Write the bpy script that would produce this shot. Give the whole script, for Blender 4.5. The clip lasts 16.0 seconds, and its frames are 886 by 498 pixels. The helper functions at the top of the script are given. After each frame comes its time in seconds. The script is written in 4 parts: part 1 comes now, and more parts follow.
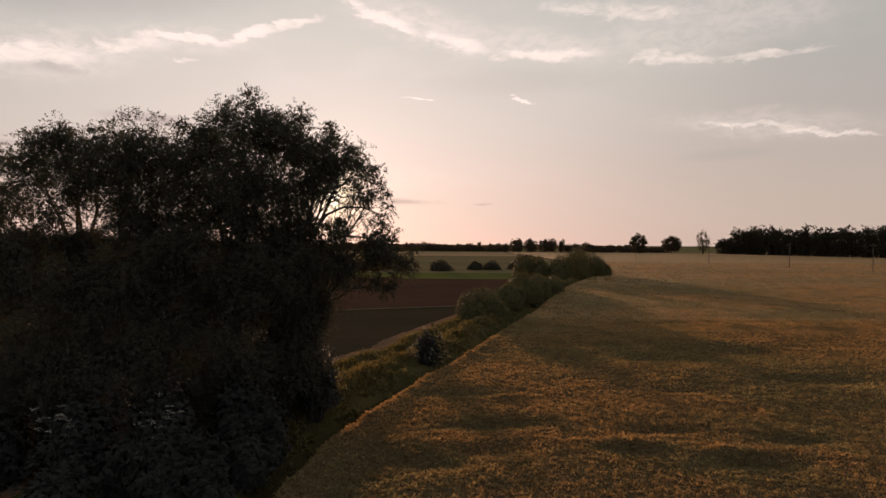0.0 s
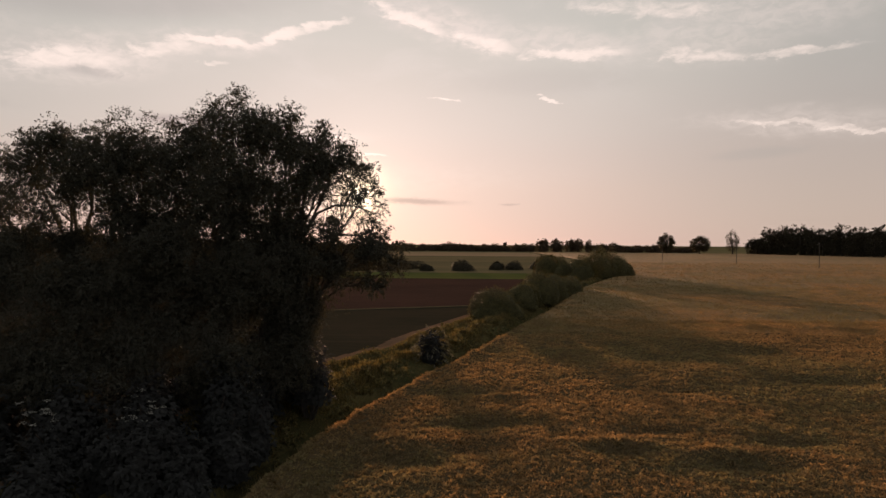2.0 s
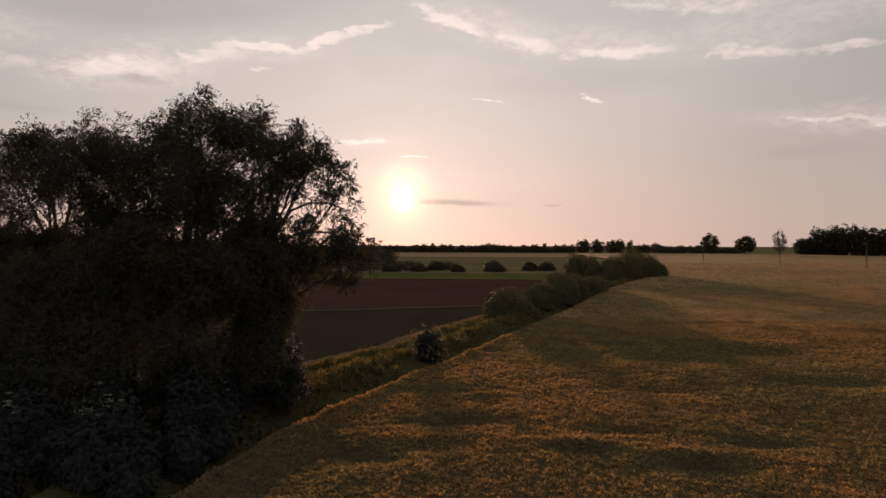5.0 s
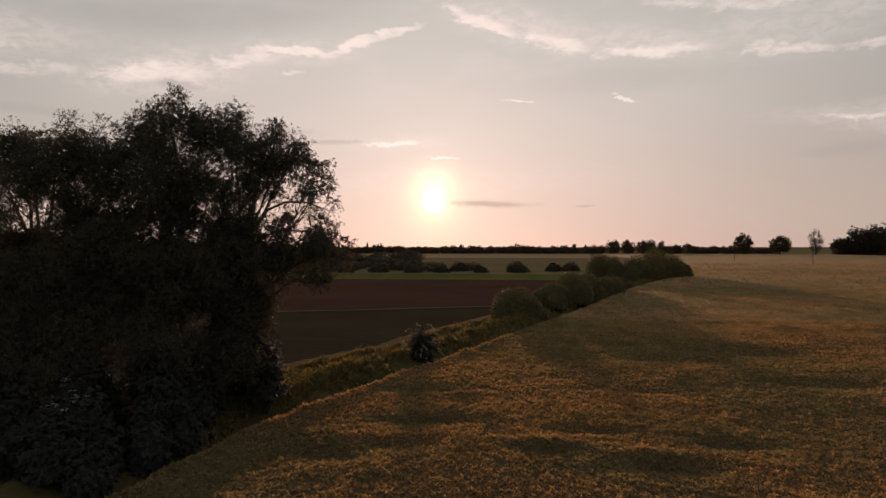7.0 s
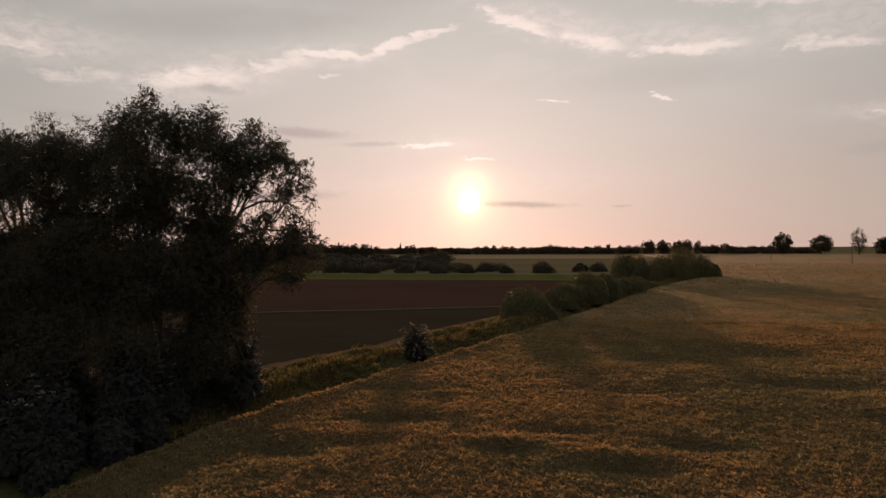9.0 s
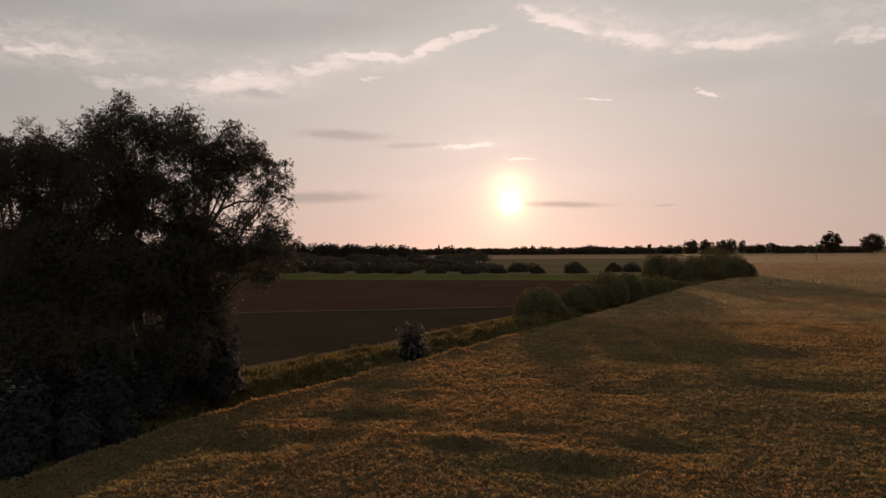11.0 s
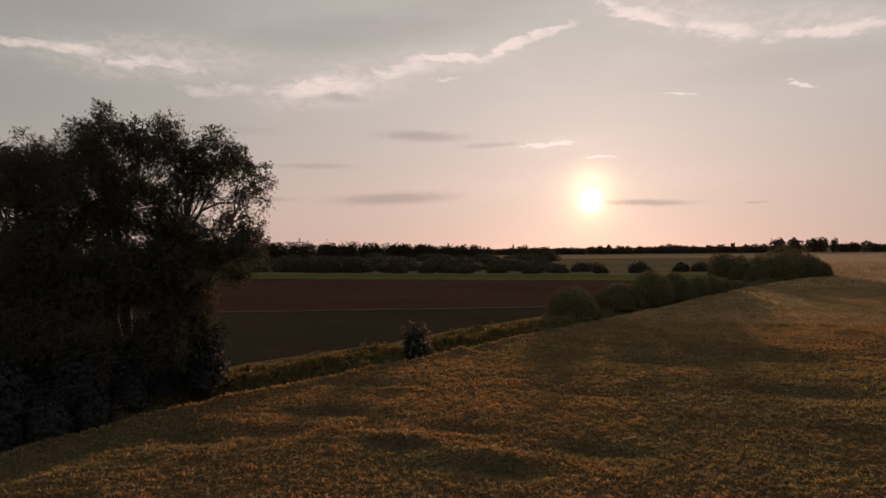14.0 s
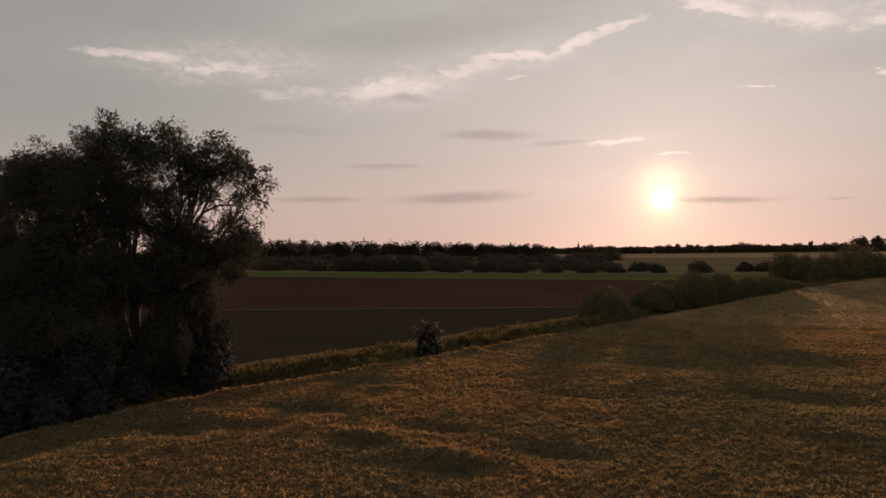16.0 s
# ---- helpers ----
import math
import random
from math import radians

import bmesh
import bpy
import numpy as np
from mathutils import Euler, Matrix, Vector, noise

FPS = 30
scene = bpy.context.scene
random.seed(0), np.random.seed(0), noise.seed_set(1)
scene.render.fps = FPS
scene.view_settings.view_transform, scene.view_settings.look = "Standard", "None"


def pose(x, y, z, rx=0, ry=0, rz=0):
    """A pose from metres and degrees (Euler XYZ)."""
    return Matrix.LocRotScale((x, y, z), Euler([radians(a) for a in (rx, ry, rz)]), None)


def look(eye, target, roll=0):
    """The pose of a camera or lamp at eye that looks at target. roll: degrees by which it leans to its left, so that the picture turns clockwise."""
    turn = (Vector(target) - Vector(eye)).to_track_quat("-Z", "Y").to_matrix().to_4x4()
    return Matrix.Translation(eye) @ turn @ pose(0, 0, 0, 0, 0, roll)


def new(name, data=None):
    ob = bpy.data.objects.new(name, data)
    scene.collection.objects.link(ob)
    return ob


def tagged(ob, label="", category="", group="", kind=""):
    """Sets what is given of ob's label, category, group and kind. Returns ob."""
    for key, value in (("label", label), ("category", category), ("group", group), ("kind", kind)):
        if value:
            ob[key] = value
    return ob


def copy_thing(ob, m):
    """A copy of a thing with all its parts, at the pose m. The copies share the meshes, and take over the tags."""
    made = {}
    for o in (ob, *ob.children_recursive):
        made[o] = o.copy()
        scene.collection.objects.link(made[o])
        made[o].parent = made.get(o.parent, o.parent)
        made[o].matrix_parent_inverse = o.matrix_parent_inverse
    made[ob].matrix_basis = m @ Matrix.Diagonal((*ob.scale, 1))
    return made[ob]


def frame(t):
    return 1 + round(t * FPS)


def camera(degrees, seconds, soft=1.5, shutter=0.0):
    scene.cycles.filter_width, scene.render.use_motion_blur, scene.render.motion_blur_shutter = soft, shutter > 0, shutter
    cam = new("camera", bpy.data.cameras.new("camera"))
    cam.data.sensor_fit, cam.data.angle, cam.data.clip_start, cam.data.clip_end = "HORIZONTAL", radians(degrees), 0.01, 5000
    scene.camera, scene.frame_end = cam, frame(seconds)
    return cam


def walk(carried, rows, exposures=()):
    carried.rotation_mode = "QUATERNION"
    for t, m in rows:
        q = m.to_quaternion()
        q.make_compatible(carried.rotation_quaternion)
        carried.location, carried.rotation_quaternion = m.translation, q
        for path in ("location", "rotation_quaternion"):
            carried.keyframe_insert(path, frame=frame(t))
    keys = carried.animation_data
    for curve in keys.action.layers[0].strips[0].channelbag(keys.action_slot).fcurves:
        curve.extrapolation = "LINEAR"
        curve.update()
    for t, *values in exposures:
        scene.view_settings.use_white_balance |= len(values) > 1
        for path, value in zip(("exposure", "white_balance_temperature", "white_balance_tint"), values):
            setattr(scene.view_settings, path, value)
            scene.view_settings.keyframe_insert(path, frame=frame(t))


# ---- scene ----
cam = camera(65.0, 16.0)
PATH = [
    (0, (1.323, 0.033, 7.400), (1.3271, 2.0333, 7.3834), 0.43),
    (1, (2.060, 0.070, 7.358), (2.0250, 2.0693, 7.3419), 0.43),
    (2, (2.896, 0.130, 7.308), (2.8223, 2.1290, 7.2919), 0.39),
    (3, (3.825, 0.218, 7.250), (3.7116, 2.2144, 7.2352), 0.34),
    (4, (4.840, 0.334, 7.187), (4.6863, 2.3277, 7.1735), 0.27),
    (5, (5.935, 0.480, 7.121), (5.7402, 2.4709, 7.1084), 0.18),
    (6, (7.106, 0.660, 7.052), (6.8677, 2.6462, 7.0418), 0.08),
    (7, (8.347, 0.876, 6.984), (8.0635, 2.8554, 6.9753), -0.02),
    (8, (9.655, 1.128, 6.918), (9.3232, 3.1006, 6.9107), -0.13),
    (9, (11.026, 1.420, 6.855), (10.6426, 3.3834, 6.8496), -0.25),
    (10, (12.457, 1.754, 6.798), (12.0182, 3.7057, 6.7938), -0.35),
    (11, (13.946, 2.132, 6.748), (13.4471, 4.0690, 6.7451), -0.46),
    (12, (15.491, 2.556, 6.707), (14.9267, 4.4748, 6.7051), -0.55),
    (13, (17.092, 3.028, 6.676), (16.4555, 4.9245, 6.6755), -0.63),
    (14, (18.746, 3.551, 6.659), (18.0321, 5.4191, 6.6581), -0.69),
    (15, (20.455, 4.126, 6.656), (19.6560, 5.9595, 6.6547), -0.73),
    (16, (22.218, 4.755, 6.668), (21.3274, 6.5463, 6.6668), -0.75),
]
walk(cam, [(t, look(eye, target, roll)) for t, eye, target, roll in PATH],
     exposures=[(0, 0.13), (1.5, 0.11), (3, 0.04), (5.5, -0.03), (9, -0.06), (16, -0.18)])

# ---- light ----
SUN_AZ, SUN_EL = -8.9, 3.65          # degrees, azimuth to the right of +y
SUN_DIR = Vector((math.sin(radians(SUN_AZ)) * math.cos(radians(SUN_EL)),
                  math.cos(radians(SUN_AZ)) * math.cos(radians(SUN_EL)), math.sin(radians(SUN_EL))))
sun = new("sun", bpy.data.lights.new("sun", "SUN"))
sun.data.energy, sun.data.angle, sun.data.color = 5.0, radians(1.5), (1.0, 0.58, 0.38)
sun.matrix_world = look(SUN_DIR * 100, (0, 0, 0))

# cloud patches in the sky: azimuth, elevation, half width, half height (degrees), slope, strength
BRIGHT_CLOUDS = [
    (-30.5, 13.0, 4.5, 0.9, 0.10, 0.8), (-24.0, 14.4, 3.6, 0.7, 0.06, 0.7), (-20.0, 15.25, 4.0, 0.42, 0.06, 0.9), (-15.4, 16.0, 2.6, 0.42, 0.22, 0.85),
    (-11.8, 17.0, 2.6, 0.34, 0.30, 0.72), (-5.0, 17.9, 3.4, 0.6, -0.33, 0.9), (1.0, 16.1, 3.6, 0.7, -0.22, 0.8), (8.5, 15.0, 5.0, 0.55, -0.02, 0.9),
    (18.5, 14.3, 4.0, 0.5, -0.10, 0.6), (25.0, 14.0, 5.5, 0.35, 0.03, 0.6), (6.4, 11.4, 0.9, 0.28, -0.25, 1.0), (-2.2, 11.75, 1.4, 0.16, -0.08, 0.9),
    (24.0, 9.1, 4.0, 0.35, -0.12, 0.7), (29.0, 8.2, 4.0, 0.25, -0.16, 0.7), (-12.3, 8.25, 2.6, 0.24, 0.06, 1.0),
]
BRIGHT_CLOUDS += [(-8.0, 7.25, 1.2, 0.16, 0.0, 0.9), (-50.0, 14.6, 4.5, 0.6, 0.03, 0.7), (-43.0, 14.0, 5.0, 0.5, -0.05, 0.6), (-38.5, 12.4, 4.0, 0.7, 0.1, 0.5),
                  (-20.5, 13.6, 1.2, 0.25, 0.0, 0.7), (14.0, 18.0, 7.0, 0.8, -0.1, 0.6)]
# wide soft cloud bodies behind the bright edges
SOFT_CLOUDS = [
    (-43.0, 14.6, 8.5, 1.6, 0.03, 0.9), (-29.0, 13.2, 6.0, 1.7, 0.12, 1.0), (-20.5, 15.2, 6.0, 0.9, 0.10, 0.7), (-1.0, 17.2, 5.5, 1.5, -0.25, 1.0), (7.5, 15.8, 6.5, 1.2, -0.12, 0.8),
    (18.0, 15.4, 6.0, 1.6, -0.06, 0.6), (25.0, 9.0, 6.5, 1.0, -0.08, 0.7), (23.0, 17.0, 7.0, 1.6, -0.05, 0.6), (-12.0, 8.3, 3.8, 0.6, 0.05, 0.6), (-10.0, 5.2, 16.0, 1.2, 0.02, 0.25),
]
DARK_CLOUDS = [
    (-29.2, 12.3, 2.4, 0.45, -0.1, 1.0), (-38.5, 9.6, 4.5, 0.4, -0.05, 0.6), (22.3, 6.9, 3.6, 0.5, 0.05, 0.7), (-27.0, 17.4, 13.0, 1.5, 0.10, 1.0),
    (-20.0, 19.0, 10.0, 1.5, 0.15, 0.7), (-54.0, 18.5, 15.0, 3.0, 0.0, 1.0), (-58.0, 11.0, 10.0, 3.0, 0.0, 0.8), (33.0, 12.0, 13.0, 5.0, 0.0, 0.35), (6.0, 13.0, 8.0, 1.2, 0.0, 0.4),
]
STREAKS = [
    (-4.4, 3.45, 3.2, 0.27, -0.03, 1.0), (-25.0, 4.15, 4.8, 0.46, 0.03, 1.0), (-36.5, 4.1, 3.4, 0.24, 0.0, 0.8), (-31.2, 6.8, 3.0, 0.22, 0.0, 0.6),
    (-22.5, 9.2, 3.4, 0.42, -0.04, 0.8), (-17.0, 8.4, 2.5, 0.2, 0.03, 0.5), (3.2, 3.2, 0.6, 0.1, 0.0, 0.6),
]


class Nodes:
    """Short hand for building node trees."""

    def __init__(self, tree):
        self.t = tree
        tree.nodes.clear()

    def add(self, kind):
        return self.t.nodes.new(kind)

    def link(self, a, b):
        self.t.links.new(a, b)

    def put(self, socket, value):
        if hasattr(value, "is_output"):
            self.link(value, socket)
        else:
            socket.default_value = value

    def math(self, op, a, b=0.0, c=0.0, clamp=False):
        n = self.add("ShaderNodeMath")
        n.operation, n.use_clamp = op, clamp
        for s, v in zip(n.inputs, (a, b, c)):
            self.put(s, v)
        return n.outputs[0]

    def mix(self, fac, a, b, blend="MIX"):
        n = self.add("ShaderNodeMix")
        n.data_type, n.blend_type = "RGBA", blend
        self.put(n.inputs[0], fac)
        for s, v in ((n.inputs[6], a), (n.inputs[7], b)):
            self.put(s, v if hasattr(v, "is_output") else (*v, 1.0))
        return n.outputs[2]

    def ramp(self, fac, stops, interp="LINEAR"):
        n = self.add("ShaderNodeValToRGB")
        n.color_ramp.interpolation = interp
        e = n.color_ramp.elements
        while len(e) < len(stops):
            e.new(0.5)
        for el, (p, c) in zip(e, stops):
            el.position = p
            el.color = (*c, 1.0) if len(c) == 3 else c
        self.put(n.inputs[0], fac)
        return n.outputs[0]

    def noise(self, vector, scale, detail=4.0, rough=0.55, distort=0.0):
        n = self.add("ShaderNodeTexNoise")
        if vector is not None:
            self.link(vector, n.inputs["Vector"])
        n.inputs["Scale"].default_value, n.inputs["Detail"].default_value = scale, detail
        n.inputs["Roughness"].default_value, n.inputs["Distortion"].default_value = rough, distort
        return n.outputs[0]

    def step(self, value, lo, hi):
        n = self.add("ShaderNodeMapRange")
        n.interpolation_type = "SMOOTHSTEP"
        for s, v in zip(n.inputs, (value, lo, hi, 0.0, 1.0)):
            self.put(s, v)
        return n.outputs[0]


def make_world():
    world = bpy.data.worlds.new("evening_sky")
    world.use_nodes = True
    scene.world = world
    g = Nodes(world.node_tree)
    place = g.add("ShaderNodeTexCoord").outputs["Generated"]
    sep = g.add("ShaderNodeSeparateXYZ")
    g.link(place, sep.inputs[0])
    dx, dy, dz = sep.outputs
    el = g.math("MULTIPLY", g.math("ARCSINE", dz), 180 / math.pi)
    az = g.math("MULTIPLY", g.math("ARCTAN2", dx, dy), 180 / math.pi)
    # wandering of the cloud outlines
    flat = g.add("ShaderNodeCombineXYZ")
    g.link(g.math("MULTIPLY", az, 0.45), flat.inputs[0])
    g.link(el, flat.inputs[1])
    wob = g.noise(flat.outputs[0], 0.55, 6.0, 0.62)
    wob2 = g.noise(flat.outputs[0], 1.7, 5.0, 0.65, 0.6)
    eld = g.math("ADD", el, g.math("MULTIPLY", g.math("SUBTRACT", wob, 0.5), 2.1))
    azd = g.math("ADD", az, g.math("MULTIPLY", g.math("SUBTRACT", wob2, 0.5), 3.2))

    def patches(rows, e, a, soft):
        total = None
        for a0, e0, w, h, slope, strength in rows:
            da = g.math("SUBTRACT", a, a0)
            u = g.math("DIVIDE", da, w)
            v = g.math("DIVIDE", g.math("SUBTRACT", g.math("SUBTRACT", e, e0), g.math("MULTIPLY", da, slope)), h)
            r = g.math("ADD", g.math("MULTIPLY", u, u), g.math("MULTIPLY", v, v))
            one = g.math("MULTIPLY", g.step(g.math("EXPONENT", g.math("MULTIPLY", r, -soft)), 0.04, 0.95), strength)
            total = one if total is None else g.math("MAXIMUM", total, one)
        return total

    puff = g.math("ADD", g.math("MULTIPLY", wob2, 0.6), g.math("MULTIPLY", g.noise(flat.outputs[0], 0.9, 6.0, 0.55, 0.3), 0.4))
    eln = g.math("ADD", el, g.math("MULTIPLY", g.math("SUBTRACT", wob2, 0.5), 0.35))
    bright = g.step(g.math("ADD", patches(BRIGHT_CLOUDS, eld, azd, 0.9), g.math("MULTIPLY", g.math("SUBTRACT", puff, 0.5), 1.3)), 0.22, 1.0)
    dark = patches(DARK_CLOUDS, eln, azd, 1.1)
    body = g.math("MULTIPLY", patches(SOFT_CLOUDS, eld, azd, 0.8), g.math("ADD", 0.35, g.math("MULTIPLY", g.step(wob2, 0.35, 0.65), 0.65)))
    streak = patches(STREAKS, eln, azd, 0.9)
    # thin broken layer higher up
    veil = g.math("MULTIPLY", g.step(g.noise(flat.outputs[0], 0.28, 7.0, 0.6, 0.4), 0.45, 0.72), g.step(el, 8.0, 17.0))
    # clear air: pale, pink towards the horizon
    air = g.ramp(g.math("DIVIDE", g.math("ADD", el, 2.0), 92.0), AIR)
    # angle from the sun
    dot = g.add("ShaderNodeVectorMath")
    dot.operation = "DOT_PRODUCT"
    g.link(place, dot.inputs[0])
    dot.inputs[1].default_value = SUN_DIR
    off = g.math("MULTIPLY", g.math("ARCCOSINE", g.math("MINIMUM", dot.outputs["Value"], 1.0)), 180 / math.pi)
    # the far side of the sky is darker
    side = g.step(off, 30.0, 150.0)
    air = g.mix(side, air, g.mix(1.0, air, FAR_SKY, "MULTIPLY"))
    col = g.mix(g.math("MULTIPLY", veil, 0.5), air, (0.63, 0.56, 0.52))
    # thicker cloud away from the sun on both sides
    thick = g.math("ADD", g.math("MULTIPLY", g.step(g.math("MULTIPLY", az, -1.0), 20.0, 58.0), 0.72), g.math("MULTIPLY", g.step(az, 6.0, 32.0), 0.55))
    col = g.mix(g.math("MULTIPLY", thick, g.step(el, 1.0, 11.0)), col, (0.33, 0.31, 0.285))
    low = g.math("MULTIPLY", g.math("MULTIPLY", g.step(az, 1.0, 28.0), 0.75), g.step(el, 15.0, 5.0))
    col = g.mix(low, col, (0.44, 0.355, 0.315))
    col = g.mix(g.math("MULTIPLY", body, 0.6), col, (0.80, 0.665, 0.60))
    col = g.mix(g.math("MULTIPLY", dark, 0.5), col, (0.37, 0.33, 0.305))
    col = g.mix(g.math("MULTIPLY", streak, 0.75), col, (0.40, 0.30, 0.29))
    col = g.mix(g.math("MULTIPLY", bright, 0.75), col, (0.96, 0.785, 0.70))

    def glow(width, strength, power=2.0):
        return g.math("MULTIPLY", g.math("EXPONENT", g.math("MULTIPLY", g.math("POWER", g.math("DIVIDE", off, width), power), -1.0)), strength)

    # thin cloud lit above the sun
    up = g.math("ADD", g.math("POWER", g.math("DIVIDE", g.math("SUBTRACT", az, SUN_AZ), 1.5), 2.0),
                g.math("POWER", g.math("DIVIDE", g.math("SUBTRACT", el, SUN_EL + 1.5), 1.25), 2.0))
    lit = None
    for w, s, p, c in GLOWS + [(None, 0.34, 0, (1.0, 0.84, 0.42))]:
        n = g.mix(1.0, c, (0, 0, 0), "ADD")
        much = g.math("MULTIPLY", g.math("EXPONENT", g.math("MULTIPLY", up, -1.0)), s) if w is None else glow(w, s, p)
        sc = g.add("ShaderNodeVectorMath")
        sc.operation = "SCALE"
        g.link(n, sc.inputs[0])
        g.link(much, sc.inputs["Scale"])
        if lit is None:
            lit = sc.outputs[0]
        else:
            ad = g.add("ShaderNodeVectorMath")
            ad.operation = "ADD"
            g.link(lit, ad.inputs[0])
            g.link(sc.outputs[0], ad.inputs[1])
            lit = ad.outputs[0]
    col = g.mix(g.math("SUBTRACT", 1.0, g.math("MULTIPLY", streak, 0.55)), col, lit, "ADD")
    sky = g.add("ShaderNodeTexSky")
    sky.sky_type, sky.sun_disc = "NISHITA", False
    sky.sun_elevation, sky.sun_rotation = radians(SUN_EL), radians(SUN_AZ)
    sky.air_density, sky.dust_density, sky.ozone_density = 1.0, 0.2, 2.0
    back1, back2 = g.add("ShaderNodeBackground"), g.add("ShaderNodeBackground")
    g.link(sky.outputs[0], back1.inputs[0])
    back1.inputs[1].default_value = 0.011
    g.link(col, back2.inputs[0])
    back2.inputs[1].default_value = SKY_LEVEL
    both = g.add("ShaderNodeAddShader")
    g.link(back1.outputs[0], both.inputs[0])
    g.link(back2.outputs[0], both.inputs[1])
    g.link(both.outputs[0], g.add("ShaderNodeOutputWorld").inputs[0])


SKY_LEVEL = 1.0
AIR = [(0.0, (0.58, 0.405, 0.37)), (0.025, (0.59, 0.42, 0.385)), (0.07, (0.615, 0.462, 0.402)), (0.12, (0.575, 0.491, 0.436)),
       (0.20, (0.51, 0.483, 0.432)), (0.45, (0.40, 0.37, 0.355)), (1.0, (0.37, 0.355, 0.365))]
FAR_SKY = (0.30, 0.375, 0.54)
GLOWS = [(0.54, 2.4, 1.6, (1.0, 0.9, 0.75)), (1.9, 0.5, 1.6, (1.0, 0.80, 0.28)), (8.5, 0.24, 1.3, (1.0, 0.74, 0.60)), (20.0, 0.15, 1.6, (1.0, 0.60, 0.60))]
make_world()

# ---- materials ----


def leaf_material(name, dark, light, backlit, rough=0.6, clear=0.35, spot=3.0, gloss=0.15):
    """Leaves: two colours from leaf to leaf and clump to clump, light passing through."""
    m = bpy.data.materials.new(name)
    m.use_nodes = True
    g = Nodes(m.node_tree)
    geo = g.add("ShaderNodeNewGeometry")
    pick = g.math("MULTIPLY_ADD", geo.outputs["Random Per Island"], 0.55, g.math("MULTIPLY", g.noise(geo.outputs["Position"], spot, 3.0), 0.45))
    col = g.mix(g.step(pick, 0.25, 0.75), dark, light)
    bs = g.add("ShaderNodeBsdfPrincipled")
    g.link(col, bs.inputs["Base Color"])
    bs.inputs["Roughness"].default_value = rough
    bs.inputs["Specular IOR Level"].default_value = gloss
    tr = g.add("ShaderNodeBsdfTranslucent")
    g.link(g.mix(1.0, col, backlit, "MULTIPLY"), tr.inputs[0])
    mx = g.add("ShaderNodeMixShader")
    mx.inputs[0].default_value = clear
    g.link(bs.outputs[0], mx.inputs[1])
    g.link(tr.outputs[0], mx.inputs[2])
    g.link(mx.outputs[0], g.add("ShaderNodeOutputMaterial").inputs[0])
    return m


def ground_material(name, a, b, c, big=0.05, small=6.0, bump=0.5, furrow=None, stretch=1.0):
    """Earth and far fields: broad patches, fine grain, relief; furrow gives drill lines (direction in degrees, spacing)."""
    m = bpy.data.materials.new(name)
    m.use_nodes = True
    g = Nodes(m.node_tree)
    pos = g.add("ShaderNodeNewGeometry").outputs["Position"]
    mp = g.add("ShaderNodeMapping")
    mp.inputs["Scale"].default_value = (1.0 / stretch, 1.0, 1.0)
    g.link(pos, mp.inputs[0])
    broad = g.noise(mp.outputs[0], big, 5.0, 0.6)
    fine = g.noise(mp.outputs[0], small, 6.0, 0.7)
    mid = g.noise(mp.outputs[0], big * 9, 4.0, 0.6)
    if furrow:                                     # streaks along the drill lines
        along = g.add("ShaderNodeMapping")
        along.inputs["Rotation"].default_value = (0, 0, radians(furrow[0]))
        along.inputs["Scale"].default_value = (0.03, 0.5, 1.0)
        g.link(pos, along.inputs[0])
        mid = g.noise(along.outputs[0], 1.6, 6.0, 0.7)
    col = g.mix(g.step(broad, 0.35, 0.65), a, b)
    col = g.mix(g.math("MULTIPLY", g.step(mid, 0.45, 0.75), 0.5), col, c)
    col = g.mix(g.math("MULTIPLY", fine, 0.5), col, g.mix(1.0, col, (0.35, 0.35, 0.35), "MULTIPLY"))
    height = fine
    if furrow:
        turn, gap = furrow
        rot = g.add("ShaderNodeMapping")
        rot.inputs["Rotation"].default_value = (0, 0, radians(turn))
        g.link(pos, rot.inputs[0])
        wave = g.add("ShaderNodeTexWave")
        wave.bands_direction = "Y"
        wave.inputs["Scale"].default_value = 0.314 / gap
        wave.inputs["Distortion"].default_value, wave.inputs["Detail"].default_value = 1.2, 2.0
        g.link(rot.outputs[0], wave.inputs[0])
        line = wave.outputs[1]
        col = g.mix(g.math("MULTIPLY", line, 0.30), col, c)
        height = g.math("ADD", fine, g.math("MULTIPLY", line, 0.8))
    bs = g.add("ShaderNodeBsdfPrincipled")
    g.link(col, bs.inputs["Base Color"])
    bs.inputs["Roughness"].default_value, bs.inputs["Specular IOR Level"].default_value = 1.0, 0.0
    bp = g.add("ShaderNodeBump")
    bp.inputs["Strength"].default_value, bp.inputs["Distance"].default_value = bump, 0.15
    g.link(height, bp.inputs["Height"])
    g.link(bp.outputs[0], bs.inputs["Normal"])
    g.link(bs.outputs[0], g.add("ShaderNodeOutputMaterial").inputs[0])
    return m


# greener places in the crop, and darker ones painting shade of hollows and willows: x, y, half sizes, strength
GREEN_AND_SHADE_PLACES = [(14.5, 48.0, 7.5, 3.2, 0.9), (22.5, 36.0, 6.0, 3.2, 0.75), (27.0, 105.0, 9.0, 30.0, 0.75), (20.5, 27.5, 6.0, 4.0, 0.7), (2.0, 35.2, 2.4, 1.3, 0.8),
                (3.3, 29.2, 2.6, 1.0, 0.8), (1.0, 24.3, 2.0, 1.2, 0.9), (-1.5, 20.0, 2.8, 6.0, 1.0), (11.5, 23.6, 2.4, 1.2, 0.8), (9.0, 25.2, 1.7, 0.9, 0.7),
                (15.3, 26.8, 2.2, 1.0, 0.8), (7.0, 62.0, 4.0, 6.0, 0.6), (38.0, 75.0, 10.0, 6.0, 0.5), (60.0, 150.0, 26.0, 12.0, 0.6)]
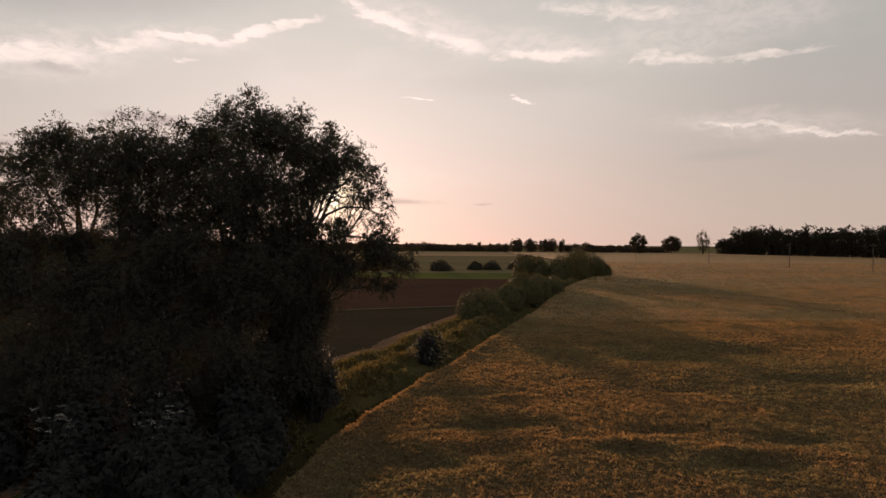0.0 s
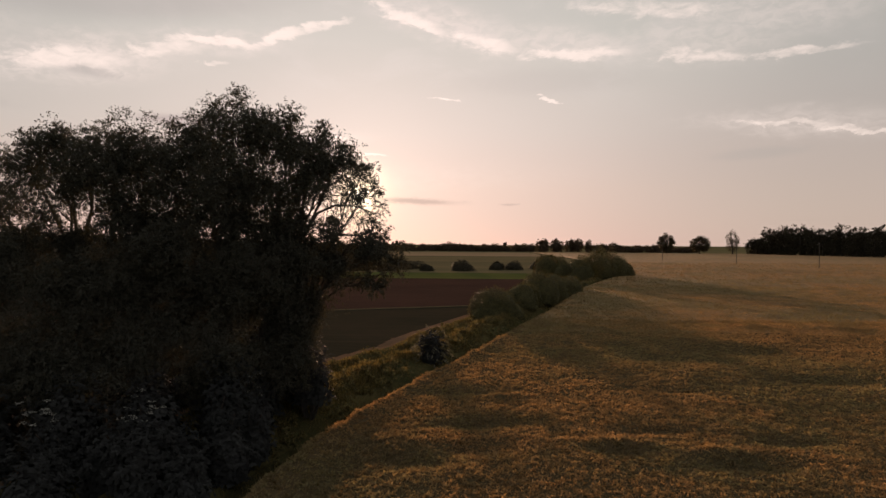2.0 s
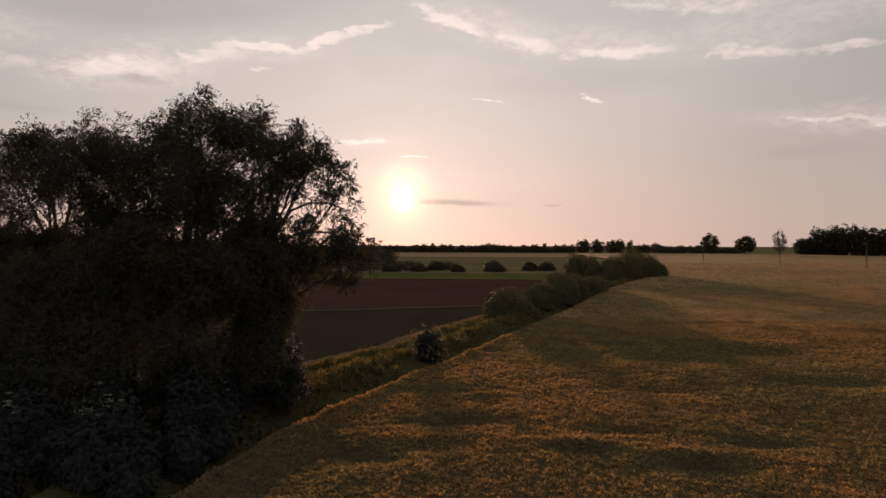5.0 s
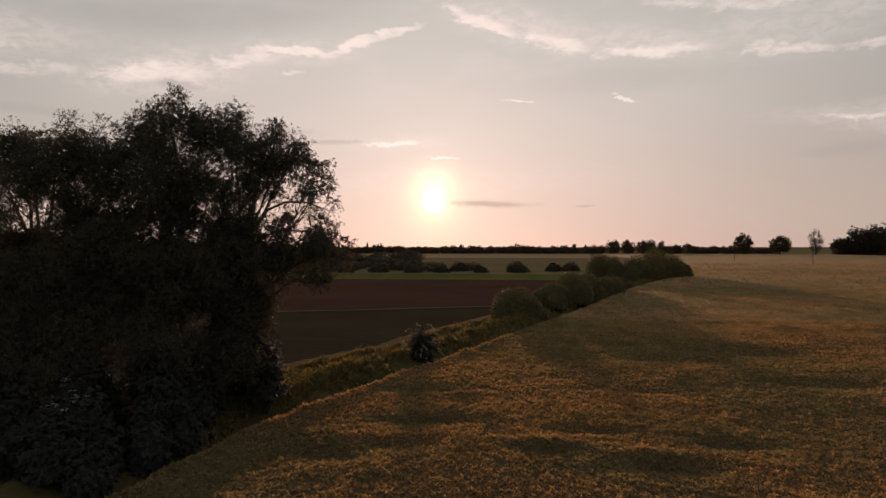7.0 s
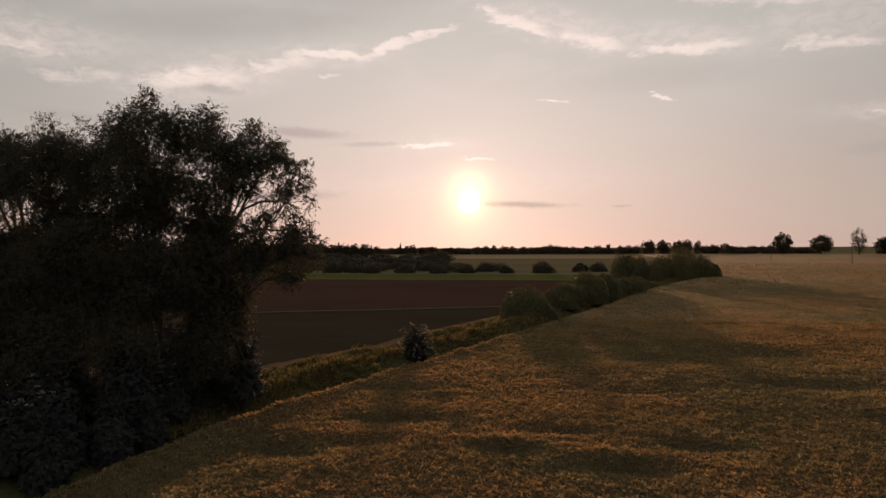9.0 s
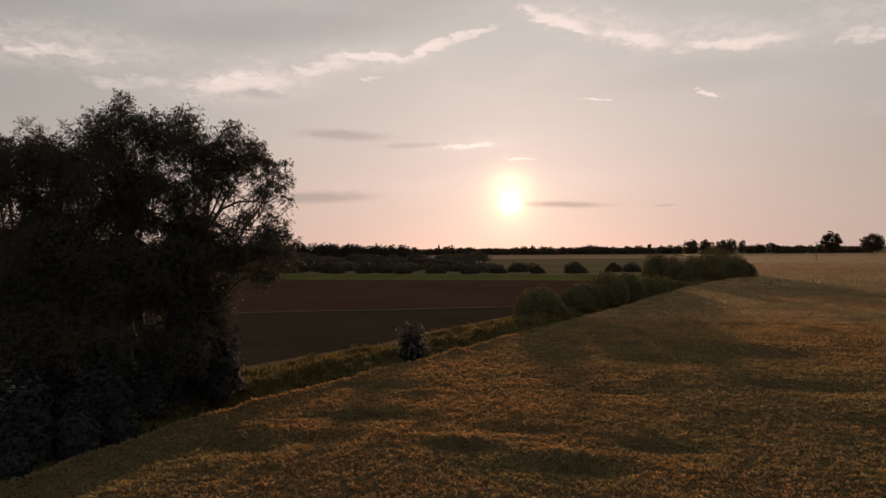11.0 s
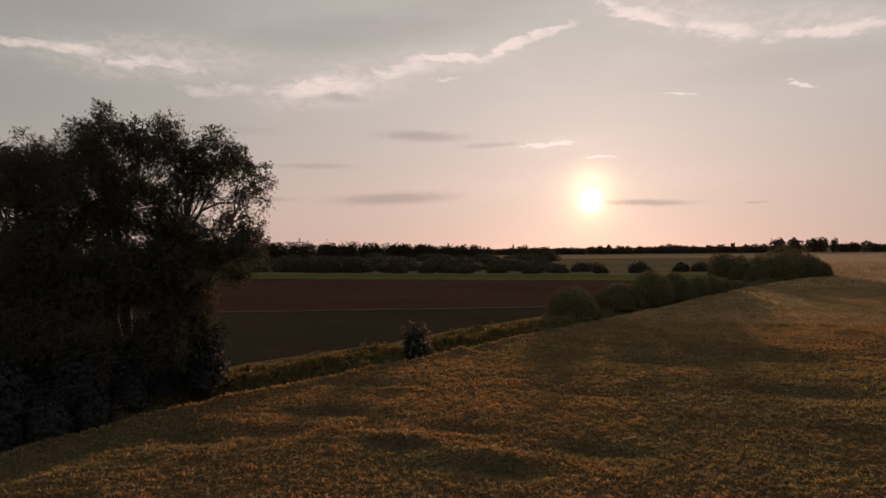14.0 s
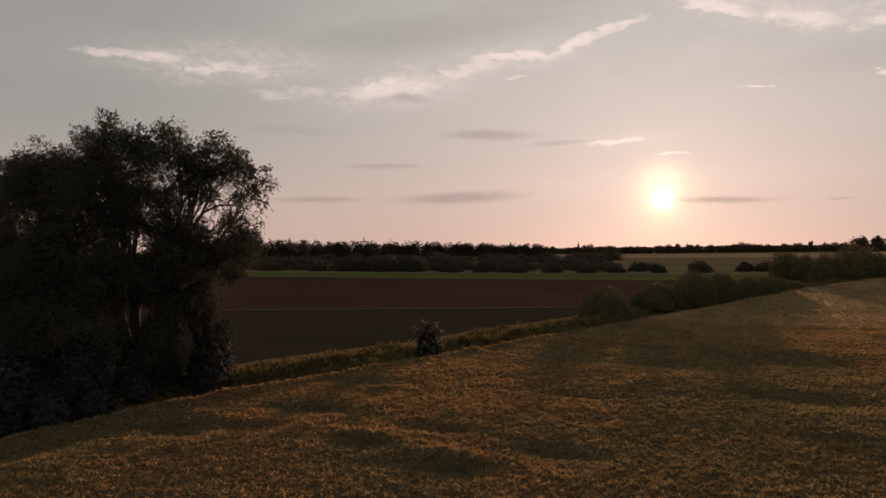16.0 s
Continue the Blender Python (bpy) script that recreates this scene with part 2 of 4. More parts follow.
# riper, more orange places
RIPE_PLACES = [(10.0, 34.5, 5.0, 3.5, 0.8), (28.5, 56.5, 9.0, 6.0, 0.9), (8.5, 28.0, 4.5, 1.6, 0.6), (-0.5, 30.5, 2.0, 3.0, 0.6), (3.5, 26.4, 1.8, 1.0, 0.8), (25.0, 49.0, 4.0, 3.0, 0.7)]


def crop_material(name, leafy):
    """Ripening crop: orange-brown and greener places, darker leaves and seed heads in between."""
    m = bpy.data.materials.new(name)
    m.use_nodes = True
    g = Nodes(m.node_tree)
    geo = g.add("ShaderNodeNewGeometry")
    pos = geo.outputs["Position"]
    mp = g.add("ShaderNodeMapping")
    mp.inputs["Scale"].default_value = (1.0, 0.6, 1.0)
    g.link(pos, mp.inputs[0])
    wide = g.noise(mp.outputs[0], 0.05, 4.0, 0.55, 0.4)
    mid = g.noise(mp.outputs[0], 0.36, 5.0, 0.62, 0.5)
    near = g.noise(mp.outputs[0], 1.1, 4.0, 0.6)
    fine = g.noise(pos, 6.0, 4.0, 0.7)
    sep = g.add("ShaderNodeSeparateXYZ")
    g.link(pos, sep.inputs[0])

    def places(rows):
        total = None
        for x, y, w, h, strength in rows:
            u = g.math("DIVIDE", g.math("SUBTRACT", sep.outputs[0], x), w)
            v = g.math("DIVIDE", g.math("SUBTRACT", sep.outputs[1], y), h)
            r = g.math("ADD", g.math("MULTIPLY", u, u), g.math("MULTIPLY", v, v))
            one = g.math("MULTIPLY", g.math("EXPONENT", g.math("MULTIPLY", r, -1.0)), strength)
            total = one if total is None else g.math("MAXIMUM", total, one)
        return total

    # ripeness from broad patches, then the known places with their painted shade, broken up by the middle scale
    ripe = g.math("ADD", g.math("MULTIPLY", wide, 1.1), g.math("MULTIPLY", mid, 0.9))
    ripe = g.math("ADD", g.math("SUBTRACT", ripe, g.math("MULTIPLY", places(GREEN_AND_SHADE_PLACES), 0.42)), g.math("MULTIPLY", places(RIPE_PLACES), 0.22))
    col = g.mix(g.step(ripe, 0.78, 1.12), CROP_GREEN, CROP_RIPE)
    col = g.mix(g.math("MULTIPLY", g.step(near, 0.50, 0.72), 0.4), col, CROP_PALE)
    col = g.mix(g.math("MULTIPLY", g.step(mid, 0.50, 0.36), 0.55), col, CROP_DARK)
    col = g.mix(g.math("MULTIPLY", g.step(fine, 0.44, 0.62), 0.7), col, CROP_DARK)
    if leafy:
        col = g.mix(g.step(geo.outputs["Random Per Island"], 0.35, 0.9), col, g.mix(0.7, col, CROP_DARK))
    bs = g.add("ShaderNodeBsdfPrincipled")
    g.link(col, bs.inputs["Base Color"])
    bs.inputs["Roughness"].default_value, bs.inputs["Specular IOR Level"].default_value = 0.9, 0.05
    if not leafy:
        g.link(g.mix(0.55, col, CROP_SHADE), bs.inputs["Base Color"])      # stems, and the self-shade of gaps between the tops mixed into the colour
        bp = g.add("ShaderNodeBump")
        bp.inputs["Strength"].default_value, bp.inputs["Distance"].default_value = 0.8, 0.25
        g.link(g.math("ADD", fine, g.noise(pos, 1.3, 4.0, 0.6)), bp.inputs["Height"])
        g.link(bp.outputs[0], bs.inputs["Normal"])
    tr = g.add("ShaderNodeBsdfTranslucent")
    g.link(g.mix(1.0, col, (1.0, 0.85, 0.6), "MULTIPLY"), tr.inputs[0])
    mx = g.add("ShaderNodeMixShader")
    mx.inputs[0].default_value = 0.48 if leafy else 0.0
    g.link(bs.outputs[0], mx.inputs[1])
    g.link(tr.outputs[0], mx.inputs[2])
    g.link(mx.outputs[0], g.add("ShaderNodeOutputMaterial").inputs[0])
    return m


def bark_material(name, a, b):
    m = bpy.data.materials.new(name)
    m.use_nodes = True
    g = Nodes(m.node_tree)
    pos = g.add("ShaderNodeTexCoord").outputs["Object"]
    mp = g.add("ShaderNodeMapping")
    mp.inputs["Scale"].default_value = (6.0, 6.0, 1.2)
    g.link(pos, mp.inputs[0])
    n = g.noise(mp.outputs[0], 3.0, 6.0, 0.7, 0.5)
    bs = g.add("ShaderNodeBsdfPrincipled")
    g.link(g.mix(g.step(n, 0.35, 0.65), a, b), bs.inputs["Base Color"])
    bs.inputs["Roughness"].default_value = 0.95
    bp = g.add("ShaderNodeBump")
    bp.inputs["Strength"].default_value, bp.inputs["Distance"].default_value = 0.9, 0.04
    g.link(n, bp.inputs["Height"])
    g.link(bp.outputs[0], bs.inputs["Normal"])
    g.link(bs.outputs[0], g.add("ShaderNodeOutputMaterial").inputs[0])
    return m


CROP_GREEN, CROP_RIPE, CROP_PALE, CROP_DARK = (0.265, 0.24, 0.122), (0.455, 0.295, 0.14), (0.47, 0.34, 0.18), (0.165, 0.12, 0.07)
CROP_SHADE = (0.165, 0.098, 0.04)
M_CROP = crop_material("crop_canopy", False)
M_CROP_LEAF = crop_material("crop_leaves", True)
M_CROP_BASE = ground_material("crop_stems_and_soil", (0.12, 0.085, 0.045), (0.10, 0.08, 0.042), (0.15, 0.10, 0.055), 0.3, 6.0)
M_DITCH = ground_material("ditch_earth", (0.05, 0.045, 0.022), (0.075, 0.07, 0.03), (0.04, 0.03, 0.02), 0.3, 5.0)
M_VERGE = ground_material("verge_turf", (0.058, 0.06, 0.026), (0.10, 0.085, 0.036), (0.12, 0.095, 0.045), 0.2, 5.0)
M_TRACK = ground_material("track_earth", (0.20, 0.125, 0.08), (0.15, 0.095, 0.06), (0.10, 0.08, 0.04), 0.25, 6.0)
M_YOUNG = ground_material("young_green_crop", (0.032, 0.030, 0.020), (0.043, 0.036, 0.024), (0.066, 0.052, 0.034), 0.06, 4.0, 0.6, (-23.7, 0.7))
M_SOIL = ground_material("ploughed_soil", (0.062, 0.036, 0.028), (0.042, 0.027, 0.022), (0.105, 0.062, 0.044), 0.03, 3.0, 0.7, (-23.7, 1.4))
M_STRIP = ground_material("green_strip", (0.10, 0.112, 0.036), (0.12, 0.125, 0.042), (0.085, 0.09, 0.035), 0.03, 1.5, 0.4, None, 6.0)
M_ROUGH = ground_material("rough_grass", (0.145, 0.125, 0.068), (0.19, 0.15, 0.082), (0.105, 0.097, 0.05), 0.02, 0.8, 0.6, None, 4.0)
M_PALE = ground_material("pale_stubble", (0.34, 0.24, 0.15), (0.28, 0.21, 0.12), (0.22, 0.17, 0.10), 0.012, 0.5, 0.4, None, 6.0)
M_MEADOW = ground_material("far_meadow", (0.13, 0.125, 0.06), (0.18, 0.15, 0.08), (0.10, 0.10, 0.05), 0.01, 0.4, 0.4, None, 6.0)
M_WILLOW = leaf_material("willow_leaf", (0.052, 0.053, 0.044), (0.092, 0.088, 0.068), (1.0, 0.9, 0.5), 0.7, 0.22, 3.0, 0.05)
M_BUSH = leaf_material("bush_leaf", (0.045, 0.048, 0.023), (0.16, 0.142, 0.062), (1.0, 0.85, 0.45), 0.7, 0.2, 1.5)
M_SCRUB = leaf_material("scrub_leaf", (0.036, 0.034, 0.024), (0.065, 0.057, 0.037), (1.0, 0.9, 0.5), 0.7, 0.08, 0.3, 0.05)
# distance haze put into the leaf colour of the horizon trees: paler, browner
M_HORIZON = leaf_material("hazy_far_leaf", (0.085, 0.068, 0.05), (0.13, 0.10, 0.075), (1.0, 0.85, 0.6), 0.8, 0.3, 0.1)
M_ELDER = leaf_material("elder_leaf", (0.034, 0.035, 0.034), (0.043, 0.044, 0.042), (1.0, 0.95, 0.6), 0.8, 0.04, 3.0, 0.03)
M_SPRAY = leaf_material("pale_leaf_spray", (0.12, 0.115, 0.085), (0.28, 0.26, 0.20), (1.0, 0.95, 0.8), 0.6, 0.4)
M_HERB = leaf_material("verge_herb", (0.07, 0.066, 0.03), (0.24, 0.195, 0.085), (1.0, 0.9, 0.5), 0.7, 0.3, 0.5)
M_FAR_TREE = leaf_material("far_leaf", (0.05, 0.043, 0.027), (0.09, 0.077, 0.046), (1.0, 0.9, 0.5), 0.7, 0.25, 0.3)
M_GRASS = leaf_material("tall_grass", (0.075, 0.065, 0.03), (0.24, 0.18, 0.08), (1.0, 0.9, 0.5), 0.6, 0.4, 0.6)
M_FLOWER = leaf_material("white_umbel", (0.18, 0.175, 0.15), (0.32, 0.31, 0.27), (1.0, 1.0, 0.9), 0.7, 0.3)
M_BARK = bark_material("bark", (0.035, 0.029, 0.024), (0.08, 0.066, 0.052))
M_POLE = bark_material("weathered_pole", (0.05, 0.042, 0.036), (0.09, 0.075, 0.06))
M_STONE = bark_material("grey_masonry", (0.22, 0.20, 0.19), (0.30, 0.28, 0.26))

# ---- plan of the fields ----
EDGE_Y = [-60.0, 10.0, 22.0, 26.4, 33.0, 38.6, 43.6, 54.4, 65.7, 79.0, 88.4, 124.0, 138.0, 165.0, 189.0, 320.0, 450.0, 4600.0]
EDGE_X = [-12.0, -5.0, -3.7, -3.1, -1.5, 0.0, 1.7, 4.8, 7.7, 11.8, 14.0, 23.0, 27.5, 37.0, 44.0, 60.0, 60.0, 60.0]
VERGE_Y = [-60.0, 20.0, 35.5, 41.5, 47.0, 52.6, 57.0, 64.0, 72.0, 88.0, 110.0, 160.0, 4600.0]
VERGE_W = [9.0, 8.0, 7.6, 8.6, 7.9, 7.0, 7.6, 7.2, 7.2, 7.2, 6.5, 5.5, 5.5]


def edge(y):
    return np.interp(y, EDGE_Y, EDGE_X)


def value_noise(x, y, scale, seed=0):
    """Smooth noise from -1 to 1 on a lattice of the given size in metres."""
    u, v = np.asarray(x, float) / scale, np.asarray(y, float) / scale
    i, j = np.floor(u).astype(np.int64), np.floor(v).astype(np.int64)
    fu, fv = u - i, v - j
    fu, fv = fu * fu * (3 - 2 * fu), fv * fv * (3 - 2 * fv)

    def h(a, b):
        n = (a * 374761393 + b * 668265263 + seed * 1442695041) & 0xFFFFFFFF
        n = ((n ^ (n >> 13)) * 1274126177) & 0xFFFFFFFF
        return ((n ^ (n >> 16)) & 0xFFFF) / 32767.5 - 1.0

    return (h(i, j) * (1 - fu) + h(i + 1, j) * fu) * (1 - fv) + (h(i, j + 1) * (1 - fu) + h(i + 1, j + 1) * fu) * fv


def mesh_object(name, verts, faces, mats, index=None, smooth=False):
    """A mesh object from arrays of vertices and of quads or triangles."""
    verts, faces = np.asarray(verts, np.float32).reshape(-1, 3), np.asarray(faces, np.int32)
    me = bpy.data.meshes.new(name)
    n, k = faces.shape
    me.vertices.add(len(verts))
    me.vertices.foreach_set("co", verts.ravel())
    me.loops.add(n * k)
    me.loops.foreach_set("vertex_index", faces.ravel())
    me.polygons.add(n)
    me.polygons.foreach_set("loop_start", np.arange(0, n * k, k, dtype=np.int32))
    for m in mats:
        me.materials.append(m)
    if index is not None:
        me.polygons.foreach_set("material_index", np.asarray(index, np.int32))
    if smooth:
        me.polygons.foreach_set("use_smooth", np.ones(n, bool))
    me.update(calc_edges=True)
    me.validate()
    return new(name, me)


def grid_faces(rows, cols):
    a = np.arange(rows * cols).reshape(rows, cols)
    return np.stack([a[:-1, :-1], a[:-1, 1:], a[1:, 1:], a[1:, :-1]], -1).reshape(-1, 4)


def growing(start, stop, first, ratio):
    out, step = [start], first
    while out[-1] < stop:
        out.append(out[-1] + step)
        step *= ratio
    return out


CROP_BASE = -0.55


def ground_height(x, y):
    """Height of the bare ground; the top of the crop lies at about zero."""
    u = x - edge(y)
    near = np.clip(1.0 - (y - 165.0) / 25.0, 0, 1)
    w = np.interp(y, VERGE_Y, VERGE_W)
    ditch = -0.65 * np.exp(-((u + 0.8) / 0.6) ** 2) - 0.35 * np.exp(-((u + w * 0.70) / 1.0) ** 2)
    bank = 0.42 * np.exp(-((u + w * 0.46) / 0.9) ** 2) + 0.14 * np.exp(-((u + w * 0.94) / 0.8) ** 2)
    rough = 0.05 * value_noise(x, y, 0.9, 3) + 0.12 * value_noise(x, y, 3.7, 4)
    side = ((u < 0) & (u > -w - 1)).astype(float)
    return CROP_BASE + near * (ditch + bank) + near * side * rough


# ---- the ground, one sheet to the horizon ----
U = np.array(sorted(set([-4300, -3000, -2000, -1300, -900, -600, -420, -300, -220, -160, -120, -90, -70, -55, -45, -37, -30, -25, -21, -18, -15.5, -13.5, -12, -11]
                        + [round(-10 + 0.25 * i, 2) for i in range(41)] + [0.5, 1, 2, 4, 7, 12, 20, 35, 60, 100, 160, 260, 420, 700, 1100, 1700, 2600, 4300])))
YS = np.array(sorted(set([-4300, -2500, -1200, -600, -300, -150, -80, -40, -15, 0, 8] + [12 + 0.5 * i for i in range(177)]
                         + [100 + 2 * i for i in range(28)] + [155.5, 187.0, 190, 195, 200, 210, 225, 245, 270, 300, 340, 390, 440, 500, 570, 640, 720, 820, 1000, 1300, 1800, 2600, 3500, 4400])))
gy, gu = np.meshgrid(YS, U, indexing="ij")
gx = gu + edge(gy)
gz = ground_height(gx, gy)
faces = grid_faces(len(YS), len(U))
cu, cy = gu.ravel()[faces].mean(1), gy.ravel()[faces].mean(1)
cx = gx.ravel()[faces].mean(1)
cw = np.interp(cy, VERGE_Y, VERGE_W)
zone = np.full(len(faces), 4)                                # ploughed soil
zone[cy < 86.0 + 0.44 * cx] = 3                              # young crop in front of it
zone[(cu > -cw)] = 1                                         # verge
zone[(cu > -cw - 1.3) & (cu <= -cw)] = 2                     # earth track
zone[cu > -1.3] = 0                                          # ditch and under the crop
zone[(cy > 155.5) & (cu < -3)] = 5                           # green strip
zone[(cy > 187) & (cu < -3)] = 6                             # rough grass
zone[(cy > 420) & (cu < -3)] = 7                             # pale stubble
zone[(cy > 640)] = 8
ground = mesh_object("ground", np.stack([gx, gy, gz], -1), faces,
                     [M_DITCH, M_VERGE, M_TRACK, M_YOUNG, M_SOIL, M_STRIP, M_ROUGH, M_PALE, M_MEADOW], zone, True)
tagged(ground, "flat farmland with ditch, track, ploughed soil and grass strips", "ground", kind="structure")

# ---- the crop ----
# lumps and hollows where the crop stands tall or lies flat: x, y, half sizes, height
LUMPS = [(8.5, 26.4, 1.2, 0.5, 0.16), (8.5, 25.6, 1.1, 0.6, -0.32), (12.3, 25.4, 1.2, 0.5, 0.2), (12.4, 24.4, 1.5, 0.8, -0.36), (10.0, 28.2, 1.3, 0.5, -0.28),
         (15.3, 27.2, 1.4, 0.7, -0.28), (2.8, 25.6, 1.6, 0.8, -0.28), (3.0, 47.0, 1.1, 0.6, 0.22), (6.1, 30.8, 0.5, 2.2, 0.15), (15.4, 40.2, 0.6, 1.6, 0.15),
         (16.5, 46.0, 3.5, 1.8, -0.2), (22.5, 50.0, 4.0, 2.0, -0.2), (13.6, 36.0, 1.6, 0.8, -0.2), (23.0, 39.0, 2.5, 1.2, -0.25), (5.0, 34.0, 1.2, 0.5, 0.14), (74.0, 224.0, 14.0, 3.0, -0.5), (84.0, 186.0, 12.0, 2.2, -0.4),
         (-1.9, 21.5, 1.5, 4.0, -0.30), (-2.9, 15.5, 1.6, 4.0, -0.25), (5.4, 26.2, 0.45, 1.8, 0.16), (1.2, 24.0, 1.6, 0.9, -0.25), (3.4, 29.0, 2.0, 0.7, -0.18), (2.2, 34.8, 1.8, 0.8, -0.15),
         (60.0, 216.0, 9.0, 2.0, -0.6), (78.0, 206.0, 10.0, 2.0, -0.5), (92.0, 197.0, 9.0, 2.0, -0.6), (68.0, 192.0, 7.0, 1.8, -0.5), (100.0, 212.0, 8.0, 2.2, -0.5)]


def crop_height(x, y):
    u = x - edge(y)
    h = 0.09 * value_noise(x, y, 6.0, 11) + 0.04 * value_noise(x, y, 2.1, 12) + 0.02 * value_noise(x, y, 0.65, 13)
    h += 0.035 * value_noise(x, y, 0.34, 14) * np.clip((80 - y) / 30, 0, 1)
    lodged = value_noise(x / 6.0, y, 4.0, 15)
    h -= 0.35 * np.clip(lodged - 0.45, 0, 1) * np.clip((y - 60) / 60, 0.35, 1.6)
    for lx, ly, sx, sy, lh in LUMPS:
        h += lh * np.exp(-((x - lx) / sx) ** 2 - ((y - ly) / sy) ** 2)
    h += (0.14 + 0.18 * np.clip((36 - y) / 6, 0, 1)) * np.exp(-((u - 0.55) / 0.5) ** 2) * np.clip((90 - y) / 40, 0, 1)      # taller plants along the edge
    side = np.clip((u + 0.12 * value_noise(x, y, 0.8, 16)) / 0.55, 0, 1)
    return (CROP_BASE - 0.1) * (1 - side ** 0.6) + side * (h - 0.15)


CU = np.array([-0.05, 0.08] + growing(0.2, 34.0, 0.32, 1.0) + growing(34.3, 900.0, 0.32, 1.035))
CY = np.array(growing(-40.0, 12.0, 2.0, 0.985) + growing(12.2, 58.0, 0.32, 1.0) + growing(58.3, 640.0, 0.26, 1.012))
gy, gu = np.meshgrid(CY, CU, indexing="ij")
gx = gu + edge(gy) + 0.25 * value_noise(gy, gu * 0, 2.3, 21) * np.exp(-gu / 2)
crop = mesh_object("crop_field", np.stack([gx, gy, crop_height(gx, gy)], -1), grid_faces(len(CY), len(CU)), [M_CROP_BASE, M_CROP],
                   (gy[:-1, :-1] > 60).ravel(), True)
tagged(crop, "ripening orange-brown and olive crop field, lodged in places", "crop field", kind="stuff")


def unit(v):
    return v / np.maximum(np.linalg.norm(v, axis=-1, keepdims=True), 1e-6)


def leaf_quads(at, along, length, width, rng, fold=0.0, face=None, corners=3):
    """Pointed leaves of three or four corners: arrays of places, directions, lengths and widths."""
    at, along = at.reshape(-1, 3), unit(along.reshape(-1, 3))
    n = len(at)
    length, width = np.broadcast_to(length, n)[:, None], np.broadcast_to(width, n)[:, None]
    turn = unit(rng.normal(size=(n, 3)))
    if face is not None:                           # leaves that mostly show their upper side outwards
        turn = unit(face.reshape(-1, 3)) + turn * 0.28
        along = unit(along - turn * np.sum(along * turn, -1, keepdims=True) / np.sum(turn * turn, -1, keepdims=True) + 0.15 * rng.normal(size=(n, 3)))
    across = unit(np.cross(along, turn))
    mid = at + along * length * 0.45
    droop = np.array([0, 0, -1.0]) * length * fold
    tip = at + along * length + droop
    if corners == 3:
        v = np.stack([at - across * width / 2, at + across * width / 2, tip], 1)
    else:
        v = np.stack([at, mid + across * width / 2, tip, mid - across * width / 2], 1)
    return v.reshape(-1, 3), np.arange(corners * n).reshape(n, corners)


def tufts(name, x, y, z, size, blades, lean, width, mat, rng):
    """Many small plants of a few upright leaves each, in one mesh."""
    n = len(x)
    at = np.repeat(np.stack([x, y, z], -1), blades, 0) + rng.normal(size=(n * blades, 3)) * (0.05, 0.05, 0.0)
    size = np.repeat(size, blades) * rng.uniform(0.6, 1.15, n * blades)
    a = rng.uniform(0, 2 * np.pi, n * blades)
    tip = lean * rng.uniform(0.2, 1.0, n * blades)
    along = np.stack([np.cos(a) * tip, np.sin(a) * tip, np.ones_like(a)], -1)
    v, f = leaf_quads(at, along, size, width * size, rng, 0.1)
    return mesh_object(name, v, f, [mat])


rng = np.random.default_rng(7)


def scatter(y0, y1, count, x_lo, x_hi, power=1.0):
    """Random places between two curves of x, denser towards y0."""
    y = y0 + (y1 - y0) * rng.uniform(0, 1, count) ** power
    lo, hi = x_lo(y), x_hi(y)
    return lo + (hi - lo) * rng.uniform(0, 1, count), y


for y0, y1, count, tall, wide in ((-10, 15, 14000, 0.26, 0.5), (15, 34, 75000, 0.125, 0.5), (34, 70, 72000, 0.13, 0.6), (62, 130, 56000, 0.12, 1.0), (130, 300, 16000, 0.18, 2.0)):
    px, py = scatter(y0, y1, count, lambda y: edge(y) + 0.1, lambda y: np.maximum(3.0 + 0.68 * y, 25.0 + 0.1 * (y - 20)), 1.0)
    t = tufts("crop_plants", px, py, crop_height(px, py) + rng.uniform(-0.09, 0.05, count), tall * rng.uniform(0.6, 1.3, count), 4 if y0 < 60 else 3, 2.2, wide, M_CROP_LEAF, rng)
    tagged(t, "leafy tops of the ripening orange-brown crop", "crop", kind="stuff")

# tall grass and herbs on the verge and in the ditch
for y0, y1, count, tall in ((22, 60, 26000, 0.58), (60, 120, 16000, 0.66), (120, 190, 5000, 0.9)):
    px, py = scatter(y0, y1, count, lambda y: edge(y) - np.interp(y, VERGE_Y, VERGE_W) * 1.03, lambda y: edge(y) - 0.25)
    clump = np.clip(0.75 + 0.5 * value_noise(px, py, 1.6, 31), 0.3, 1.5)
    across = (edge(py) - px) / np.interp(py, VERGE_Y, VERGE_W)
    clump = clump * (0.36 + 0.6 * np.exp(-((across - 0.42) / 0.13) ** 2) + 0.42 * np.exp(-((across - 0.88) / 0.08) ** 2) - 0.2 * np.clip((across - 0.95) / 0.05, 0, 1)) 
    t = tufts("verge_grass", px, py, ground_height(px, py) - 0.03, tall * clump * rng.uniform(0.5, 1.2, count), 4, 0.5, 0.13, M_GRASS, rng)
    tagged(t, "tall unmown green and straw-coloured grass along the ditch", "grass", kind="stuff")

